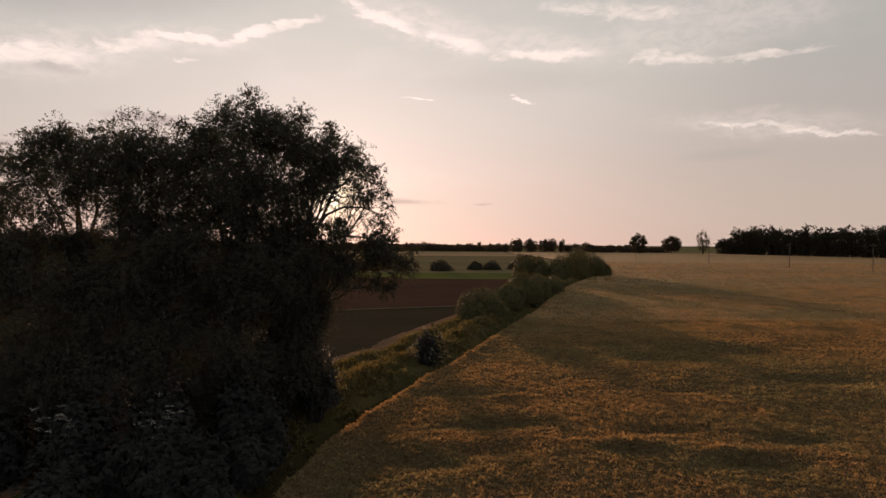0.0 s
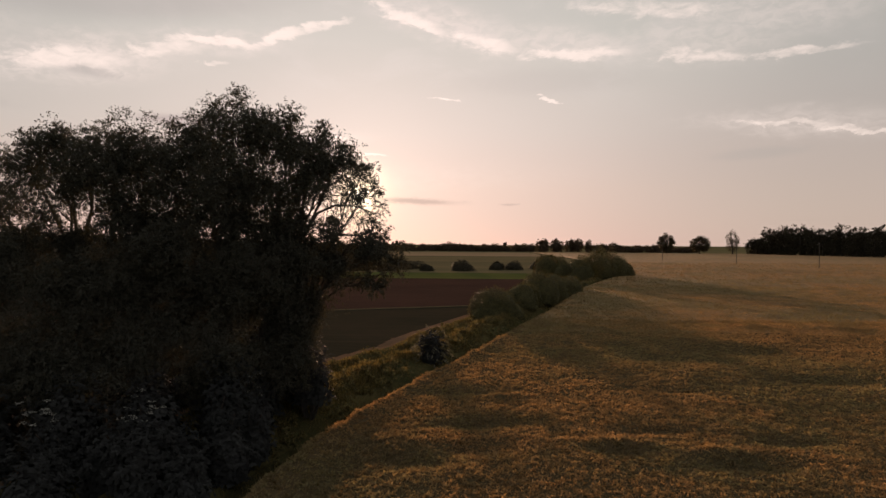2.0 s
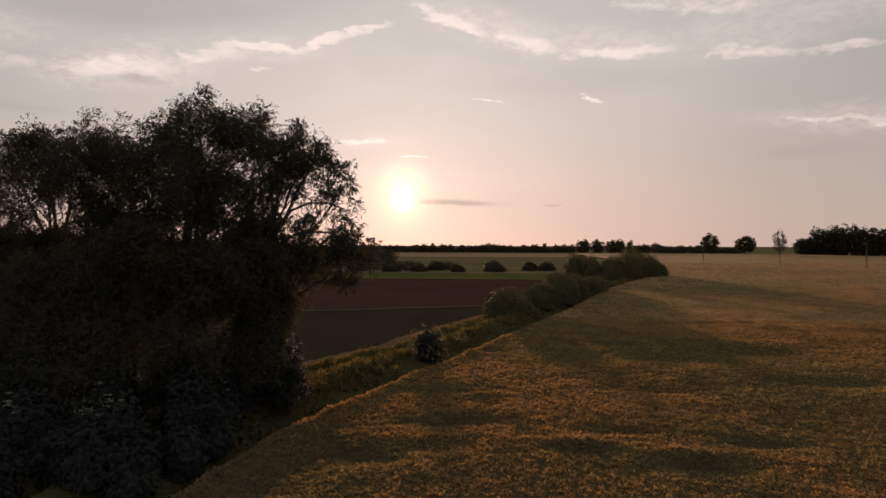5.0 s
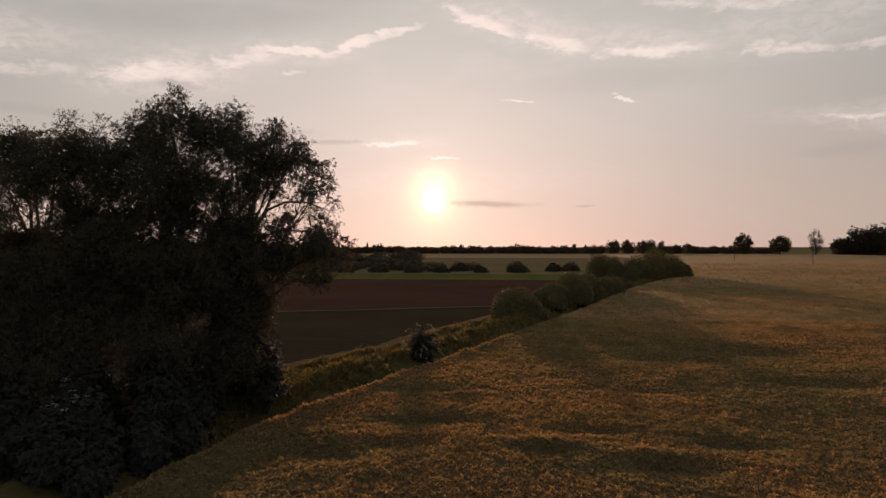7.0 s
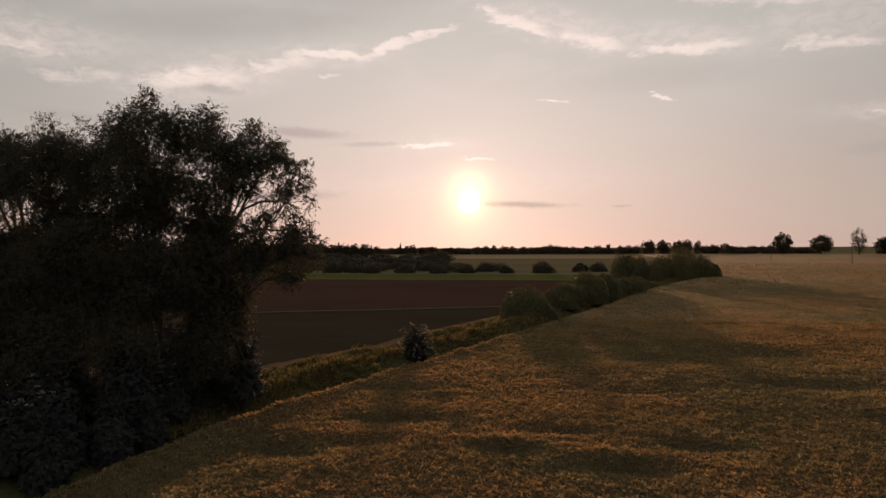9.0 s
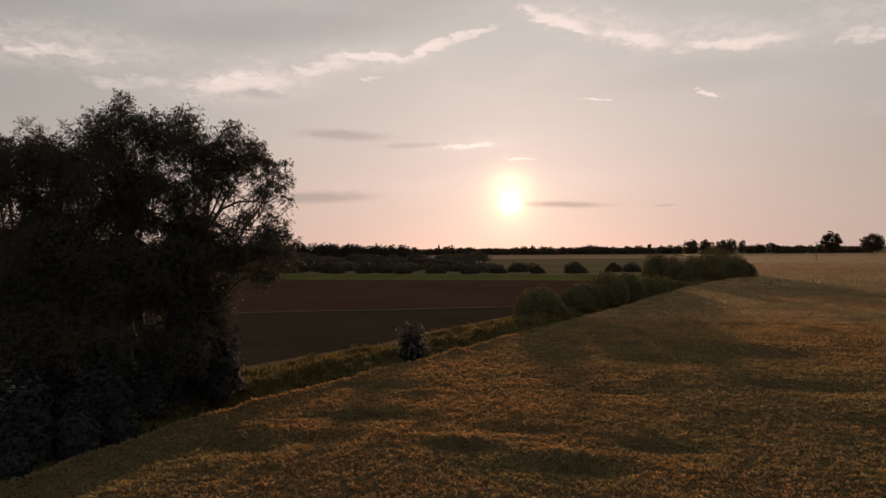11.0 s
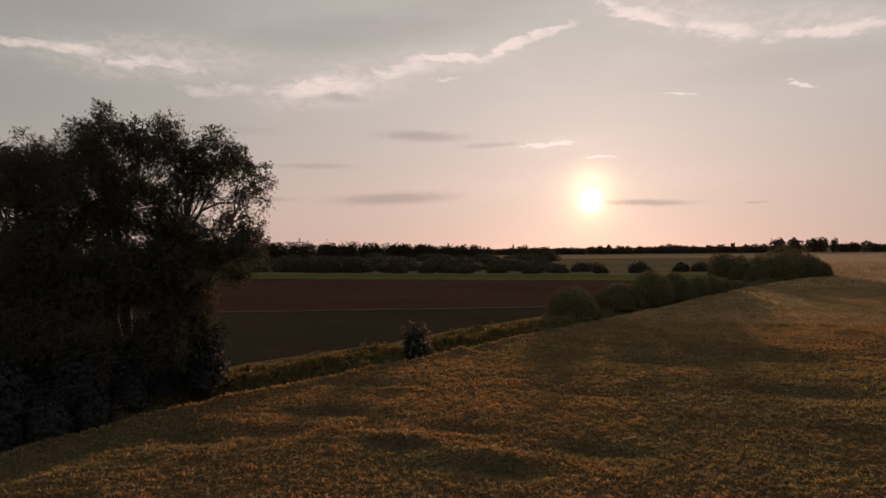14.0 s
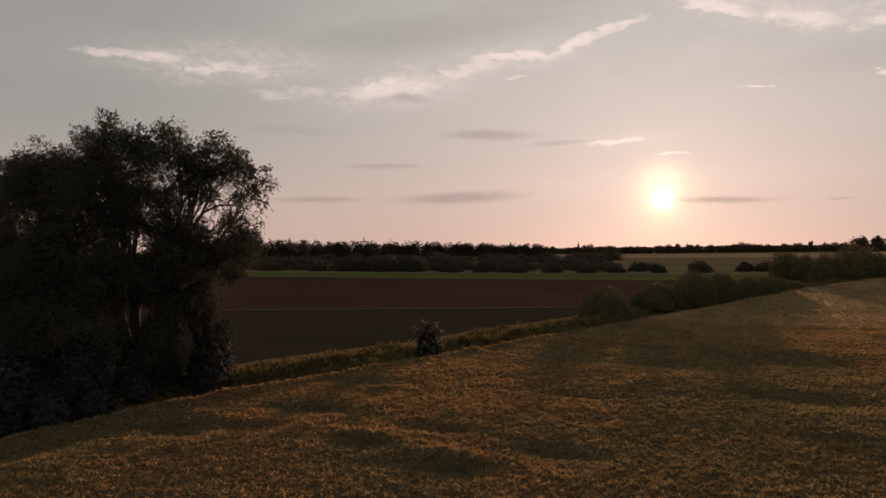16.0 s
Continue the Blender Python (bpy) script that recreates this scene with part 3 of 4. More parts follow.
# the grassy line between the two sown fields
lx = np.linspace(-140, 6, 147)
ly = 86.0 + 0.44 * lx + 0.3 * value_noise(lx, lx * 0, 7.0, 41)
lz = ground_height(lx, ly) + 0.03
wd = 0.09 + 0.05 * value_noise(lx, lx * 0, 3.0, 42)
keep = lx < edge(ly) - np.interp(ly, VERGE_Y, VERGE_W) - 0.5
lx, ly, lz, wd = lx[keep], ly[keep], lz[keep], wd[keep]
line = mesh_object("field_boundary", np.stack([np.stack([lx, ly - wd, lz], -1), np.stack([lx, ly, lz + 0.08], -1), np.stack([lx, ly + wd, lz], -1)], 0),
                   grid_faces(3, len(lx)), [M_ROUGH], None, True)
tagged(line, "narrow pale earth line between two fields", "field boundary", kind="structure")


# ---- trees and bushes ----


def tube(points, radii, sides=8, wob=0.0, rng=None):
    """A tapered tube through points."""
    p = np.asarray(points, float)
    d = unit(np.gradient(p, axis=0))
    ref = np.where(np.abs(d[:, 2:3]) > 0.9, np.array([[1.0, 0, 0]]), np.array([[0, 0, 1.0]]))
    a = unit(np.cross(d, ref))
    b = np.cross(d, a)
    ang = np.linspace(0, 2 * np.pi, sides, endpoint=False)
    r = np.asarray(radii, float)[:, None] * np.ones(sides)
    if wob and rng is not None:
        r = r * (1 + wob * rng.normal(size=r.shape))
    v = p[:, None] + (np.cos(ang)[None, :, None] * a[:, None] + np.sin(ang)[None, :, None] * b[:, None]) * r[..., None]
    i = np.arange(len(p) - 1)[:, None] * sides + np.arange(sides)
    j = np.arange(len(p) - 1)[:, None] * sides + (np.arange(sides) + 1) % sides
    return v.reshape(-1, 3), np.stack([i, j, j + sides, i + sides], -1).reshape(-1, 4)


def merged(pieces):
    vs, fs, n = [], [], 0
    for v, f in pieces:
        vs.append(v)
        fs.append(f + n)
        n += len(v)
    return np.concatenate(vs), np.concatenate(fs)


def bend(a, b, rng, sag=0.0, n=7, stray=0.08):
    """A wandering line from a to b."""
    a, b = np.asarray(a, float), np.asarray(b, float)
    s = np.linspace(0, 1, n)[:, None]
    reach = np.linalg.norm(b - a)
    w = np.cumsum(rng.normal(size=(n, 3)), 0) * stray * reach / n
    w -= s * w[-1]
    w[0] = 0
    return a + (b - a) * s + w + np.array([0, 0, 1.0]) * sag * reach * (s * (1 - s)) * 4


def twig_leaves(centres, radii, twigs, leaves, leaf_len, leaf_w, rng, droop=0.35, up=0.2, hang=0.4, middle=None, corners=3):
    """Leaves along drooping twigs that spread from the middles of clumps."""
    c, r = np.asarray(centres, float), np.asarray(radii, float)
    m = len(c)
    d = rng.normal(size=(m, twigs, 3))
    d[..., 2] += up
    d = unit(d)
    start = c[:, None] + d * (r[:, None, None] * rng.uniform(0.1, 0.55, (m, twigs, 1)))
    reach = r[:, None, None] * rng.uniform(0.3, 0.62, (m, twigs, 1))
    s = rng.uniform(0.05, 1.0, (m, twigs, leaves, 1))
    at = start[:, :, None] + d[:, :, None] * reach[:, :, None] * s
    at = at + np.array([0, 0, -1.0]) * droop * reach[:, :, None] * s ** 2 + rng.normal(size=at.shape) * 0.05 * r[:, None, None, None]
    along = d[:, :, None] * 0.6 + rng.normal(size=at.shape) * 0.55 + np.array([0, 0, -hang])
    n = m * twigs * leaves
    face = None if middle is None else at - np.asarray(middle, float)
    return leaf_quads(at, along, leaf_len * rng.uniform(0.6, 1.25, n), leaf_w * rng.uniform(0.7, 1.2, n), rng, 0.0, face, corners)


def part(name, v, f, mat, parent, label="", smooth=False, kind=""):
    ob = mesh_object(name, v, f, [mat], None, smooth)
    ob.parent = parent
    return tagged(ob, label, kind=kind)


def sub_clumps(blobs, per, rng, size=0.42, flat=0.85, high=7.6):
    """Smaller clumps over the surface of each large one."""
    cs, rs = [], []
    for x, y, z, r in blobs:
        n = max(4, int(per * r * r * (0.80 if z > 10.3 else 0.64 if z > high else 1.0) * (1.3 if r < 1.15 else 1.0)))
        d = unit(rng.normal(size=(n, 3)) + np.array([0, 0, 0.15]))
        k = rng.uniform(0.3, 1.0, (n, 1))
        cs.append(np.array([x, y, z]) + d * k * r * np.array([1, 1, flat]))
        rs.append((0.25 + r * size * 0.8) * rng.uniform(0.65, 1.2, n))
    return np.concatenate(cs), np.concatenate(rs)


def herbs(count, y0, y1, lift=0.18, lo=0.0):
    """Leafy herb tussocks among the grass of the verge, in one mesh."""
    px, py = scatter(y0, y1, count, lambda y: edge(y) - np.interp(y, VERGE_Y, VERGE_W) * 0.9, lambda y: edge(y) - 0.5 - lo)
    near = np.hypot(px - 0.5, py - 45.5) > 2.2        # none round the lone shrub
    px, py, count = px[near], py[near], int(near.sum())
    pz = ground_height(px, py) + lift
    r = rng.uniform(0.2, 0.55, count) * (1 + 0.5 * value_noise(px, py, 2.2, 33))
    v, f = twig_leaves(np.stack([px, py, pz], -1), r, 14, 6, 0.16, 0.08, rng, 0.2, 0.9, 0.0, None)
    return tagged(mesh_object("verge_herbs", v, f, [M_HERB]), "leafy green herb tussocks among the verge grass", "herbs", kind="stuff")


herbs(480, 24, 75, 0.12)
herbs(160, 75, 130)


def willow(place, stems, blobs, label, seed, arches=(), veil=(), per=9.5, twigs=30, leaves=16):
    """A many-stemmed willow: stems from the base to forks, limbs to every mass of the crown, drooping leafy twigs."""
    rng = np.random.default_rng(seed)
    tree = new("willow_tree")
    tree.location = place
    o = np.array(place)
    forks = []
    for fx, fy, fz, r in stems:
        tip = np.array([fx, fy, fz]) - o
        foot = tip * (0.10, 0.10, 0.0) + (0, 0, -0.15)
        line = bend(foot, tip, rng, 0.0, 9, 0.10)
        v, f = tube(line, np.linspace(r * 1.25, r * 0.6, 9), 10, 0.05, rng)
        stem = part("trunk", v, f, M_BARK, tree, "thick rough grey-brown leaning stem", True)
        forks.append((line, r, stem))
    twiglets = []
    for x, y, z, r in blobs:
        c = np.array([x, y, z]) - o
        near = min(forks, key=lambda k: np.linalg.norm(k[0][-3] - c))
        a = near[0][-2]
        line = bend(a, c + (0, 0, 0.2 * r), rng, 0.10, 8, 0.16)
        v, f = tube(line, np.linspace(near[1] * (0.12 + 0.10 * r), 0.02, 8), 7)
        part("limb", v, f, M_BARK, near[2], "", True)
        for _ in range(7):
            t0 = line[rng.integers(3, 7)]
            e = c + unit(rng.normal(size=3) + (0, 0, 0.1)) * r * 0.62
            twiglets.append(tube(bend(t0, e, rng, 0.05, 6, 0.2), np.linspace(0.03, 0.008, 6), 3))
    for path, r0 in arches:
        v, f = tube([np.array(p) - o for p in path], np.linspace(r0, 0.025, len(path)), 7)
        part("limb", v, f, M_BARK, forks[1][2], "", True)
    v, f = merged(twiglets)
    part("branchwork", v, f, M_BARK, tree, "thin bare twigs inside the crown", True, "stuff")
    cs, rs = sub_clumps([(x - o[0], y - o[1], z - o[2] - (0.35 if z > 10.5 else 0.0), r) for x, y, z, r in blobs], per, rng)
    v = [twig_leaves(cs, rs, twigs, leaves, 0.092, 0.040, rng, 0.45, 0.25, 0.35)]
    if veil:                                       # thin curtains of hanging twigs
        cs, rs = sub_clumps([(x - o[0], y - o[1], z - o[2], r) for x, y, z, r in veil], 9, rng)
        v.append(twig_leaves(cs, rs, 9, 14, 0.085, 0.034, rng, 1.1, -0.3, 0.6))
    for x, y, z, r in blobs:                       # the thick of the crown, thinner where sky shows between the limbs
        gap = -15.6 < x < -11.6 or -8.6 < x < -6.0
        n = (140 if z > 9.3 else 2800 if z < 7.2 else 160 if gap else 300) if x < -4.2 else (15 if r < 1.15 else 130)
        at = unit(rng.normal(size=(n, 3))) * r * rng.uniform(0.1, 0.72, (n, 1)) + np.array([x, y, z]) - o
        v.append(leaf_quads(at, rng.normal(size=(n, 3)) + (0, 0, -0.3), rng.uniform(0.11, 0.22, n), rng.uniform(0.055, 0.09, n), rng))
    v, f = merged(v)
    part("crown", v, f, M_WILLOW, tree, "dense narrow grey-green leaves on drooping twigs", False, "stuff")
    return tagged(tree, label, "tree", "willows at the ditch")


WILLOW_RIGHT = [(-6.2, 26.8, 12.1, 1.7), (-7.8, 28.0, 11.4, 2.1), (-5.0, 29.8, 12.1, 1.8), (-3.6, 31.3, 11.8, 1.5), (-2.7, 31.8, 11.0, 1.3),
                (-2.2, 32.6, 10.1, 1.2), (-5.4, 28.2, 10.0, 2.2), (-4.1, 30.5, 9.9, 1.4), (-7.0, 26.4, 9.8, 2.0), (-1.1, 30.4, 7.8, 1.0),
                (-0.6, 29.8, 6.7, 1.1), (-2.7, 29.8, 6.2, 1.4), (-4.4, 28.8, 6.0, 1.9), (-6.4, 27.0, 5.8, 2.1), (-8.4, 29.6, 9.4, 2.0), (-8.3, 27.0, 4.4, 2.2)]
WILLOW_RIGHT += [(-4.5, 30.6, 4.7, 1.2), (-4.9, 31.2, 3.4, 1.3), (-5.8, 31.4, 6.2, 1.4), (-5.2, 30.4, 5.2, 1.4), (-6.9, 29.8, 4.8, 1.6), (-3.3, 30.0, 6.9, 1.3), (-1.2, 29.6, 5.6, 0.8), (-8.8, 28.0, 8.0, 1.4), (-6.2, 28.6, 8.3, 1.4), (-4.2, 30.2, 9.7, 1.3), (-7.4, 27.6, 8.4, 1.3), (-5.2, 29.2, 9.4, 1.5), (-4.5, 29.2, 4.2, 1.6), (-6.0, 30.6, 7.0, 1.6), (-4.8, 28.6, 2.4, 1.7), (-6.6, 26.4, 2.6, 1.9), (-3.4, 31.4, 8.2, 0.7), (-8.4, 25.6, 7.0, 1.6), (-1.7, 30.6, 7.0, 1.1), (-3.4, 30.6, 10.4, 1.2), (-8.6, 30.0, 5.8, 1.3), (-10.3, 30.2, 5.8, 1.3), (-7.4, 31.0, 5.7, 1.3), (-11.8, 30.4, 5.7, 1.3)]
WILLOW_RIGHT += [(-6.4, 27.0, 7.5, 1.4), (-5.0, 28.4, 7.5, 1.4), (-7.8, 27.0, 7.4, 1.5), (-4.2, 29.2, 7.4, 1.1), (-1.9, 31.4, 9.2, 0.9), (-5.4, 28.4, 12.1, 1.5), (-5.4, 29.4, 8.5, 1.3), (-4.6, 30.0, 8.2, 1.0), (-6.6, 28.0, 8.5, 1.3), (-6.0, 27.5, 9.2, 1.3), (-4.4, 30.2, 11.2, 1.3)]
WILLOW_LEFT = [(-10.8, 26.9, 11.2, 1.7), (-9.4, 28.0, 11.0, 1.9), (-12.4, 28.4, 10.9, 1.8), (-14.2, 28.0, 11.4, 1.6), (-15.4, 28.4, 10.2, 1.6),
               (-13.2, 27.0, 9.2, 2.1), (-11.0, 27.2, 9.2, 2.1), (-16.4, 27.8, 8.4, 1.8), (-14.8, 26.4, 6.0, 2.2), (-12.2, 26.0, 5.4, 2.3),
               (-10.2, 26.4, 5.4, 2.2), (-17.8, 28.0, 6.0, 2.1), (-9.6, 25.4, 3.2, 2.0), (-13.4, 25.0, 2.8, 2.2), (-16.6, 26.0, 3.2, 2.2), (-11.5, 24.6, 2.6, 2.0),
               (-9.8, 27.0, 7.6, 1.7), (-12.8, 27.6, 7.0, 1.1), (-15.2, 27.6, 7.0, 1.1),
               (-10.6, 27.2, 8.2, 1.4), (-8.4, 26.6, 9.0, 1.5), (-9.3, 26.8, 7.3, 1.4), (-11.0, 26.8, 7.3, 1.4), (-13.8, 27.0, 7.6, 1.3), (-16.6, 27.0, 7.2, 1.5)]
willow((-6.9, 29.0, CROP_BASE), [(-7.2, 28.0, 6.5, 0.36), (-5.0, 29.6, 6.0, 0.34), (-3.6, 30.6, 5.2, 0.24), (-7.8, 29.4, 6.8, 0.30)], WILLOW_RIGHT,
       "large dark many-stemmed willow standing beside the ditch", 3,
       arches=[(((-4.6, 29.8, 6.6), (-4.2, 30.0, 7.7), (-3.7, 30.3, 8.6), (-3.0, 30.6, 8.95), (-2.2, 30.9, 8.95), (-1.5, 31.1, 8.7)), 0.085),
               (((-4.4, 29.6, 6.7), (-3.7, 29.8, 7.4), (-2.8, 30.0, 7.7), (-1.9, 30.2, 7.6), (-1.2, 30.3, 7.3)), 0.06)],
       veil=[(-2.5, 30.7, 8.4, 0.9), (-2.0, 30.8, 7.9, 0.9), (-3.1, 30.6, 7.9, 0.9), (-3.8, 30.2, 7.9, 0.9), (-1.4, 31.0, 8.3, 0.8), (-2.8, 31.0, 9.0, 0.9)])
willow((-12.4, 28.0, CROP_BASE), [(-11.2, 27.4, 6.2, 0.34), (-13.0, 28.2, 6.4, 0.34), (-15.0, 28.0, 5.4, 0.28)], WILLOW_LEFT,
       "dark rounded willow grown into its neighbour at the ditch", 4, per=12.5)


def dome_clumps(n, wide, tall, low, rng, size=0.2, lobes=6):
    """Clumps through a lumpy dome or egg: places and radii. low: height of its underside."""
    d = unit(rng.normal(size=(n, 3)))
    lump = unit(rng.normal(size=(lobes, 3)) + np.array([0, 0, 0.25]))
    swell = 0.84 + 0.18 * np.max(np.clip(d @ lump.T, 0, 1) ** 5, axis=1) - 0.06 * rng.uniform(0, 1, n)
    k = rng.uniform(0.12, 1.0, n) ** 0.33 * swell
    r = size * min(wide, tall) * rng.uniform(0.7, 1.25, n)
    mid, half = (low + tall) / 2, (tall - low) / 2
    c = d * k[:, None] * np.array([wide / 2, wide / 2, half]) + np.array([0, 0, mid])
    return c, r


def bush(place, wide, tall, label, seed, mat, group="bushes along the ditch", leaf=0.13, count=9000, category="bush", name="bush", size=0.12, sticks=8, clumps=200, blossom=False, low=0.02, core=0.2):
    """A dome of leafy shoots on several stems, leafy down to the ground."""
    rng = np.random.default_rng(seed)
    ob = new(name)
    ob.location = place
    cs, rs = dome_clumps(clumps, wide * 0.94, tall * 0.96, -0.55 * tall, rng, size)
    keep = cs[:, 2] > low * tall
    cs, rs = cs[keep], rs[keep]
    stems = []
    for c in cs[:sticks]:
        stems.append(tube(bend((c[0] * 0.15, c[1] * 0.15, -0.1), c, rng, 0.05, 5, 0.15), np.linspace(0.05, 0.015, 5) * (0.5 + tall / 4), 5))
    v, f = merged(stems)
    part("stem_clump", v, f, M_BARK, ob, "", True, "stuff")
    n = max(3, int(count / len(cs) / 9))
    v, f = twig_leaves(cs, rs * 1.1, n, 9, leaf, leaf * 0.62, rng, 0.12, 0.5, 0.0, (0, 0, -0.1 * tall), 3)
    v[:, 2] = np.maximum(v[:, 2], -0.05)
    thick = max(150, int(count * core))                   # the dark inside
    d = unit(rng.normal(size=(thick, 3)))
    d[:, 2] = np.abs(d[:, 2])
    at = d * rng.uniform(0.2, 0.8, (thick, 1)) * np.array([wide / 2, wide / 2, tall]) * 0.9
    at, d = at[at[:, 2] > low * tall], d[at[:, 2] > low * tall]
    thick = len(at)
    v2, f2 = leaf_quads(at, rng.normal(size=(thick, 3)), leaf * 2.0, leaf * 1.5, rng, 0.0, d, 3)
    v, f = merged([(v, f), (v2, f2)])
    part("leaves", v, f, mat, ob, "", False, "stuff")
    if blossom:                                    # flat flower heads in one loose cluster near the top
        side = unit(np.array([rng.uniform(-0.6, 0.6), -1.0, 0.9]))
        heads = side * np.array([wide / 2, wide / 2, tall]) * 0.8 + rng.normal(size=(16, 3)) * 0.32
        at = np.repeat(heads, 14, 0) + rng.normal(size=(224, 3)) * (0.06, 0.06, 0.015)
        v, f = leaf_quads(at, rng.normal(size=(224, 3)) * (1, 1, 0.2), 0.05, 0.05, rng, 0.0, np.tile((0, -0.5, 1.0), (224, 1)), 4)
        part("blossom", v, f, M_FLOWER, ob, "small flat creamy white flower heads", False, "stuff")
    return tagged(ob, label, category, group)


def dome_bush(place, wide, tall, label, seed, mat, group, leaf=0.13, count=15000, lobes=20, swell=0.20, sticks=6, shoots=0.06):
    """A rounded bush: a close shell of outward leaves over a lumpy dome, darker leaves inside, a few shoots out of it."""
    rng = np.random.default_rng(seed)
    ob = new("bush")
    ob.location = place
    size = np.array([wide / 2, wide / 2, tall])
    lump = unit(rng.normal(size=(lobes, 3)) + np.array([0, 0, 0.3]))

    def shell(n, k0, k1):
        d = rng.normal(size=(n, 3))
        d[:, 2] = np.abs(d[:, 2]) * 0.9
        d = unit(d)
        r = 1.0 - swell + swell * np.max(np.clip(d @ lump.T, 0, 1) ** 7, axis=1)
        r = r + 0.025 * value_noise(d[:, 0] * 9 + d[:, 2] * 5, d[:, 1] * 9 + d[:, 2] * 4, 1.0, seed)
        return d * (r * rng.uniform(k0, k1, n))[:, None] * size, unit(d / size)

    pieces = []
    for n, k0, k1, s in ((int(count * 0.72), 0.90, 1.0, 1.0), (int(count * 0.22), 0.55, 0.9, 1.7), (int(count * shoots), 0.98, 1.06, 1.0)):
        at, out = shell(n, k0, k1)
        along = rng.normal(size=(n, 3)) + np.array([0, 0, 0.5]) + (1.5 * out if k1 > 1 else 0)
        pieces.append(leaf_quads(at, along, leaf * s * rng.uniform(0.6, 1.3, n), leaf * s * 0.55 * rng.uniform(0.7, 1.2, n), rng, 0.0, out if k1 <= 1 else None))
    tips = shell(sticks, 0.7, 0.85)[0]
    stems = [tube(bend((c[0] * 0.15, c[1] * 0.15, -0.1), c, rng, 0.05, 5, 0.15), np.linspace(0.05, 0.015, 5) * (0.5 + tall / 4), 5) for c in tips]
    v, f = merged(stems)
    part("stem_clump", v, f, M_BARK, ob, "", True, "stuff")
    v, f = merged(pieces)
    part("leaves", v, f, mat, ob, "", False, "stuff")
    return tagged(ob, label, "bush", group)


def leaf_sprays(ob, wide, tall, n, leaves, mat, seed):
    """Pale drooping leaf sprays over the outside of a shrub."""
    rng = np.random.default_rng(seed)
    d = rng.normal(size=(n, 3))
    d[:, 2] = np.abs(d[:, 2]) * 0.8
    d = unit(d)
    s = np.linspace(0.1, 1.0, leaves)[None, :, None]
    out = unit(d * (1, 1, 0.4))[:, None]
    at = (d * np.array([wide / 2, wide / 2, tall]) * rng.uniform(0.75, 0.95, (n, 1)))[:, None] + out * s * 0.42 + np.array([0, 0, 1.0]) * (0.22 * s - 0.5 * s * s)
    at = at + rng.normal(size=at.shape) * 0.02
    along = out * 0.5 + np.array([0, 0, -0.5]) + rng.normal(size=at.shape) * 0.4
    v, f = leaf_quads(at, along, rng.uniform(0.08, 0.16, n * leaves), 0.05, rng, corners=4)
    part("leaf_sprays", v, f, mat, ob, "pale drooping leaf sprays", False, "stuff")


def on_ground(x, y, dz=0.0):
    return (x, y, float(ground_height(np.array([x]), np.array([y]))[0]) + dz)


# thicket under the willows
THICKET = [(-4.1, 30.8, 2.9, 4.4), (-5.8, 27.8, 2.6, 3.8), (-6.0, 25.4, 3.0, 4.0), (-8.0, 23.6, 3.4, 4.2), (-10.5, 23.0, 3.4, 4.0),
           (-13.4, 22.6, 3.4, 3.8), (-16.4, 23.2, 3.4, 4.0), (-5.2, 23.2, 2.2, 2.6), (-7.0, 20.8, 2.6, 2.6), (-19.4, 25.5, 3.6, 5.0), (-9.4, 19.4, 2.8, 2.8), (-12.6, 19.6, 3.0, 3.0),
           (-5.0, 32.2, 2.6, 4.0), (-5.8, 33.0, 3.0, 4.4), (-6.2, 29.8, 2.8, 5.0), (-8.6, 31.6, 3.2, 5.0), (-9.4, 26.4, 3.4, 4.8), (-12.6, 26.2, 3.4, 4.8), (-15.6, 26.6, 3.4, 4.8),
           (-7.4, 34.2, 3.4, 5.0), (-10.8, 33.0, 3.6, 5.2), (-14.2, 31.6, 3.6, 5.2), (-17.6, 30.4, 3.6, 5.0),
           (-6.2, 22.2, 2.0, 2.2), (-5.6, 20.6, 2.0, 1.8), (-8.4, 21.6, 2.4, 2.6), (-5.0, 25.0, 2.2, 2.6)]
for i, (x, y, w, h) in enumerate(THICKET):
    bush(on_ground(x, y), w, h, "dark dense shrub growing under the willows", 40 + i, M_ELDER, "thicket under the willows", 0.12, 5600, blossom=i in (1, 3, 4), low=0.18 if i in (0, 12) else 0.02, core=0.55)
# the lone shrub
shrub = bush(on_ground(0.5, 46.0), 2.2, 2.7, "small lone elder shrub with pale leaf tips on the verge", 60, M_ELDER, "", 0.13, 4200, "shrub", "elder_shrub", 0.16, clumps=110)
leaf_sprays(shrub, 2.3, 2.75, 62, 9, M_SPRAY, 61)
# hedge along the ditch: x, y, width, height
HEDGE = [(5.7, 74.8, 6.8, 3.5), (9.0, 82.5, 5.6, 2.9), (12.2, 92.0, 6.2, 4.1), (10.4, 88.0, 4.0, 2.8), (14.8, 99.0, 5.4, 3.8), (17.0, 105.5, 5.0, 3.3), (18.8, 112.0, 5.4, 3.4),
         (20.4, 118.5, 4.0, 2.8), (23.0, 126.0, 3.6, 2.0), (27.4, 151.5, 5.2, 3.5), (24.6, 160.5, 5.6, 4.0)]
for i, (x, y, w, h) in enumerate(HEDGE):
    hedge_bush = dome_bush(on_ground(x, y), w, h, "rounded green willow bush in the ditch hedge", 80 + i, M_BUSH, "bushes along the ditch", 0.15, 22000)
    if i == 3:
        leaf_sprays(hedge_bush, w * 0.9, h * 0.9, 22, 7, M_SPRAY, 96)
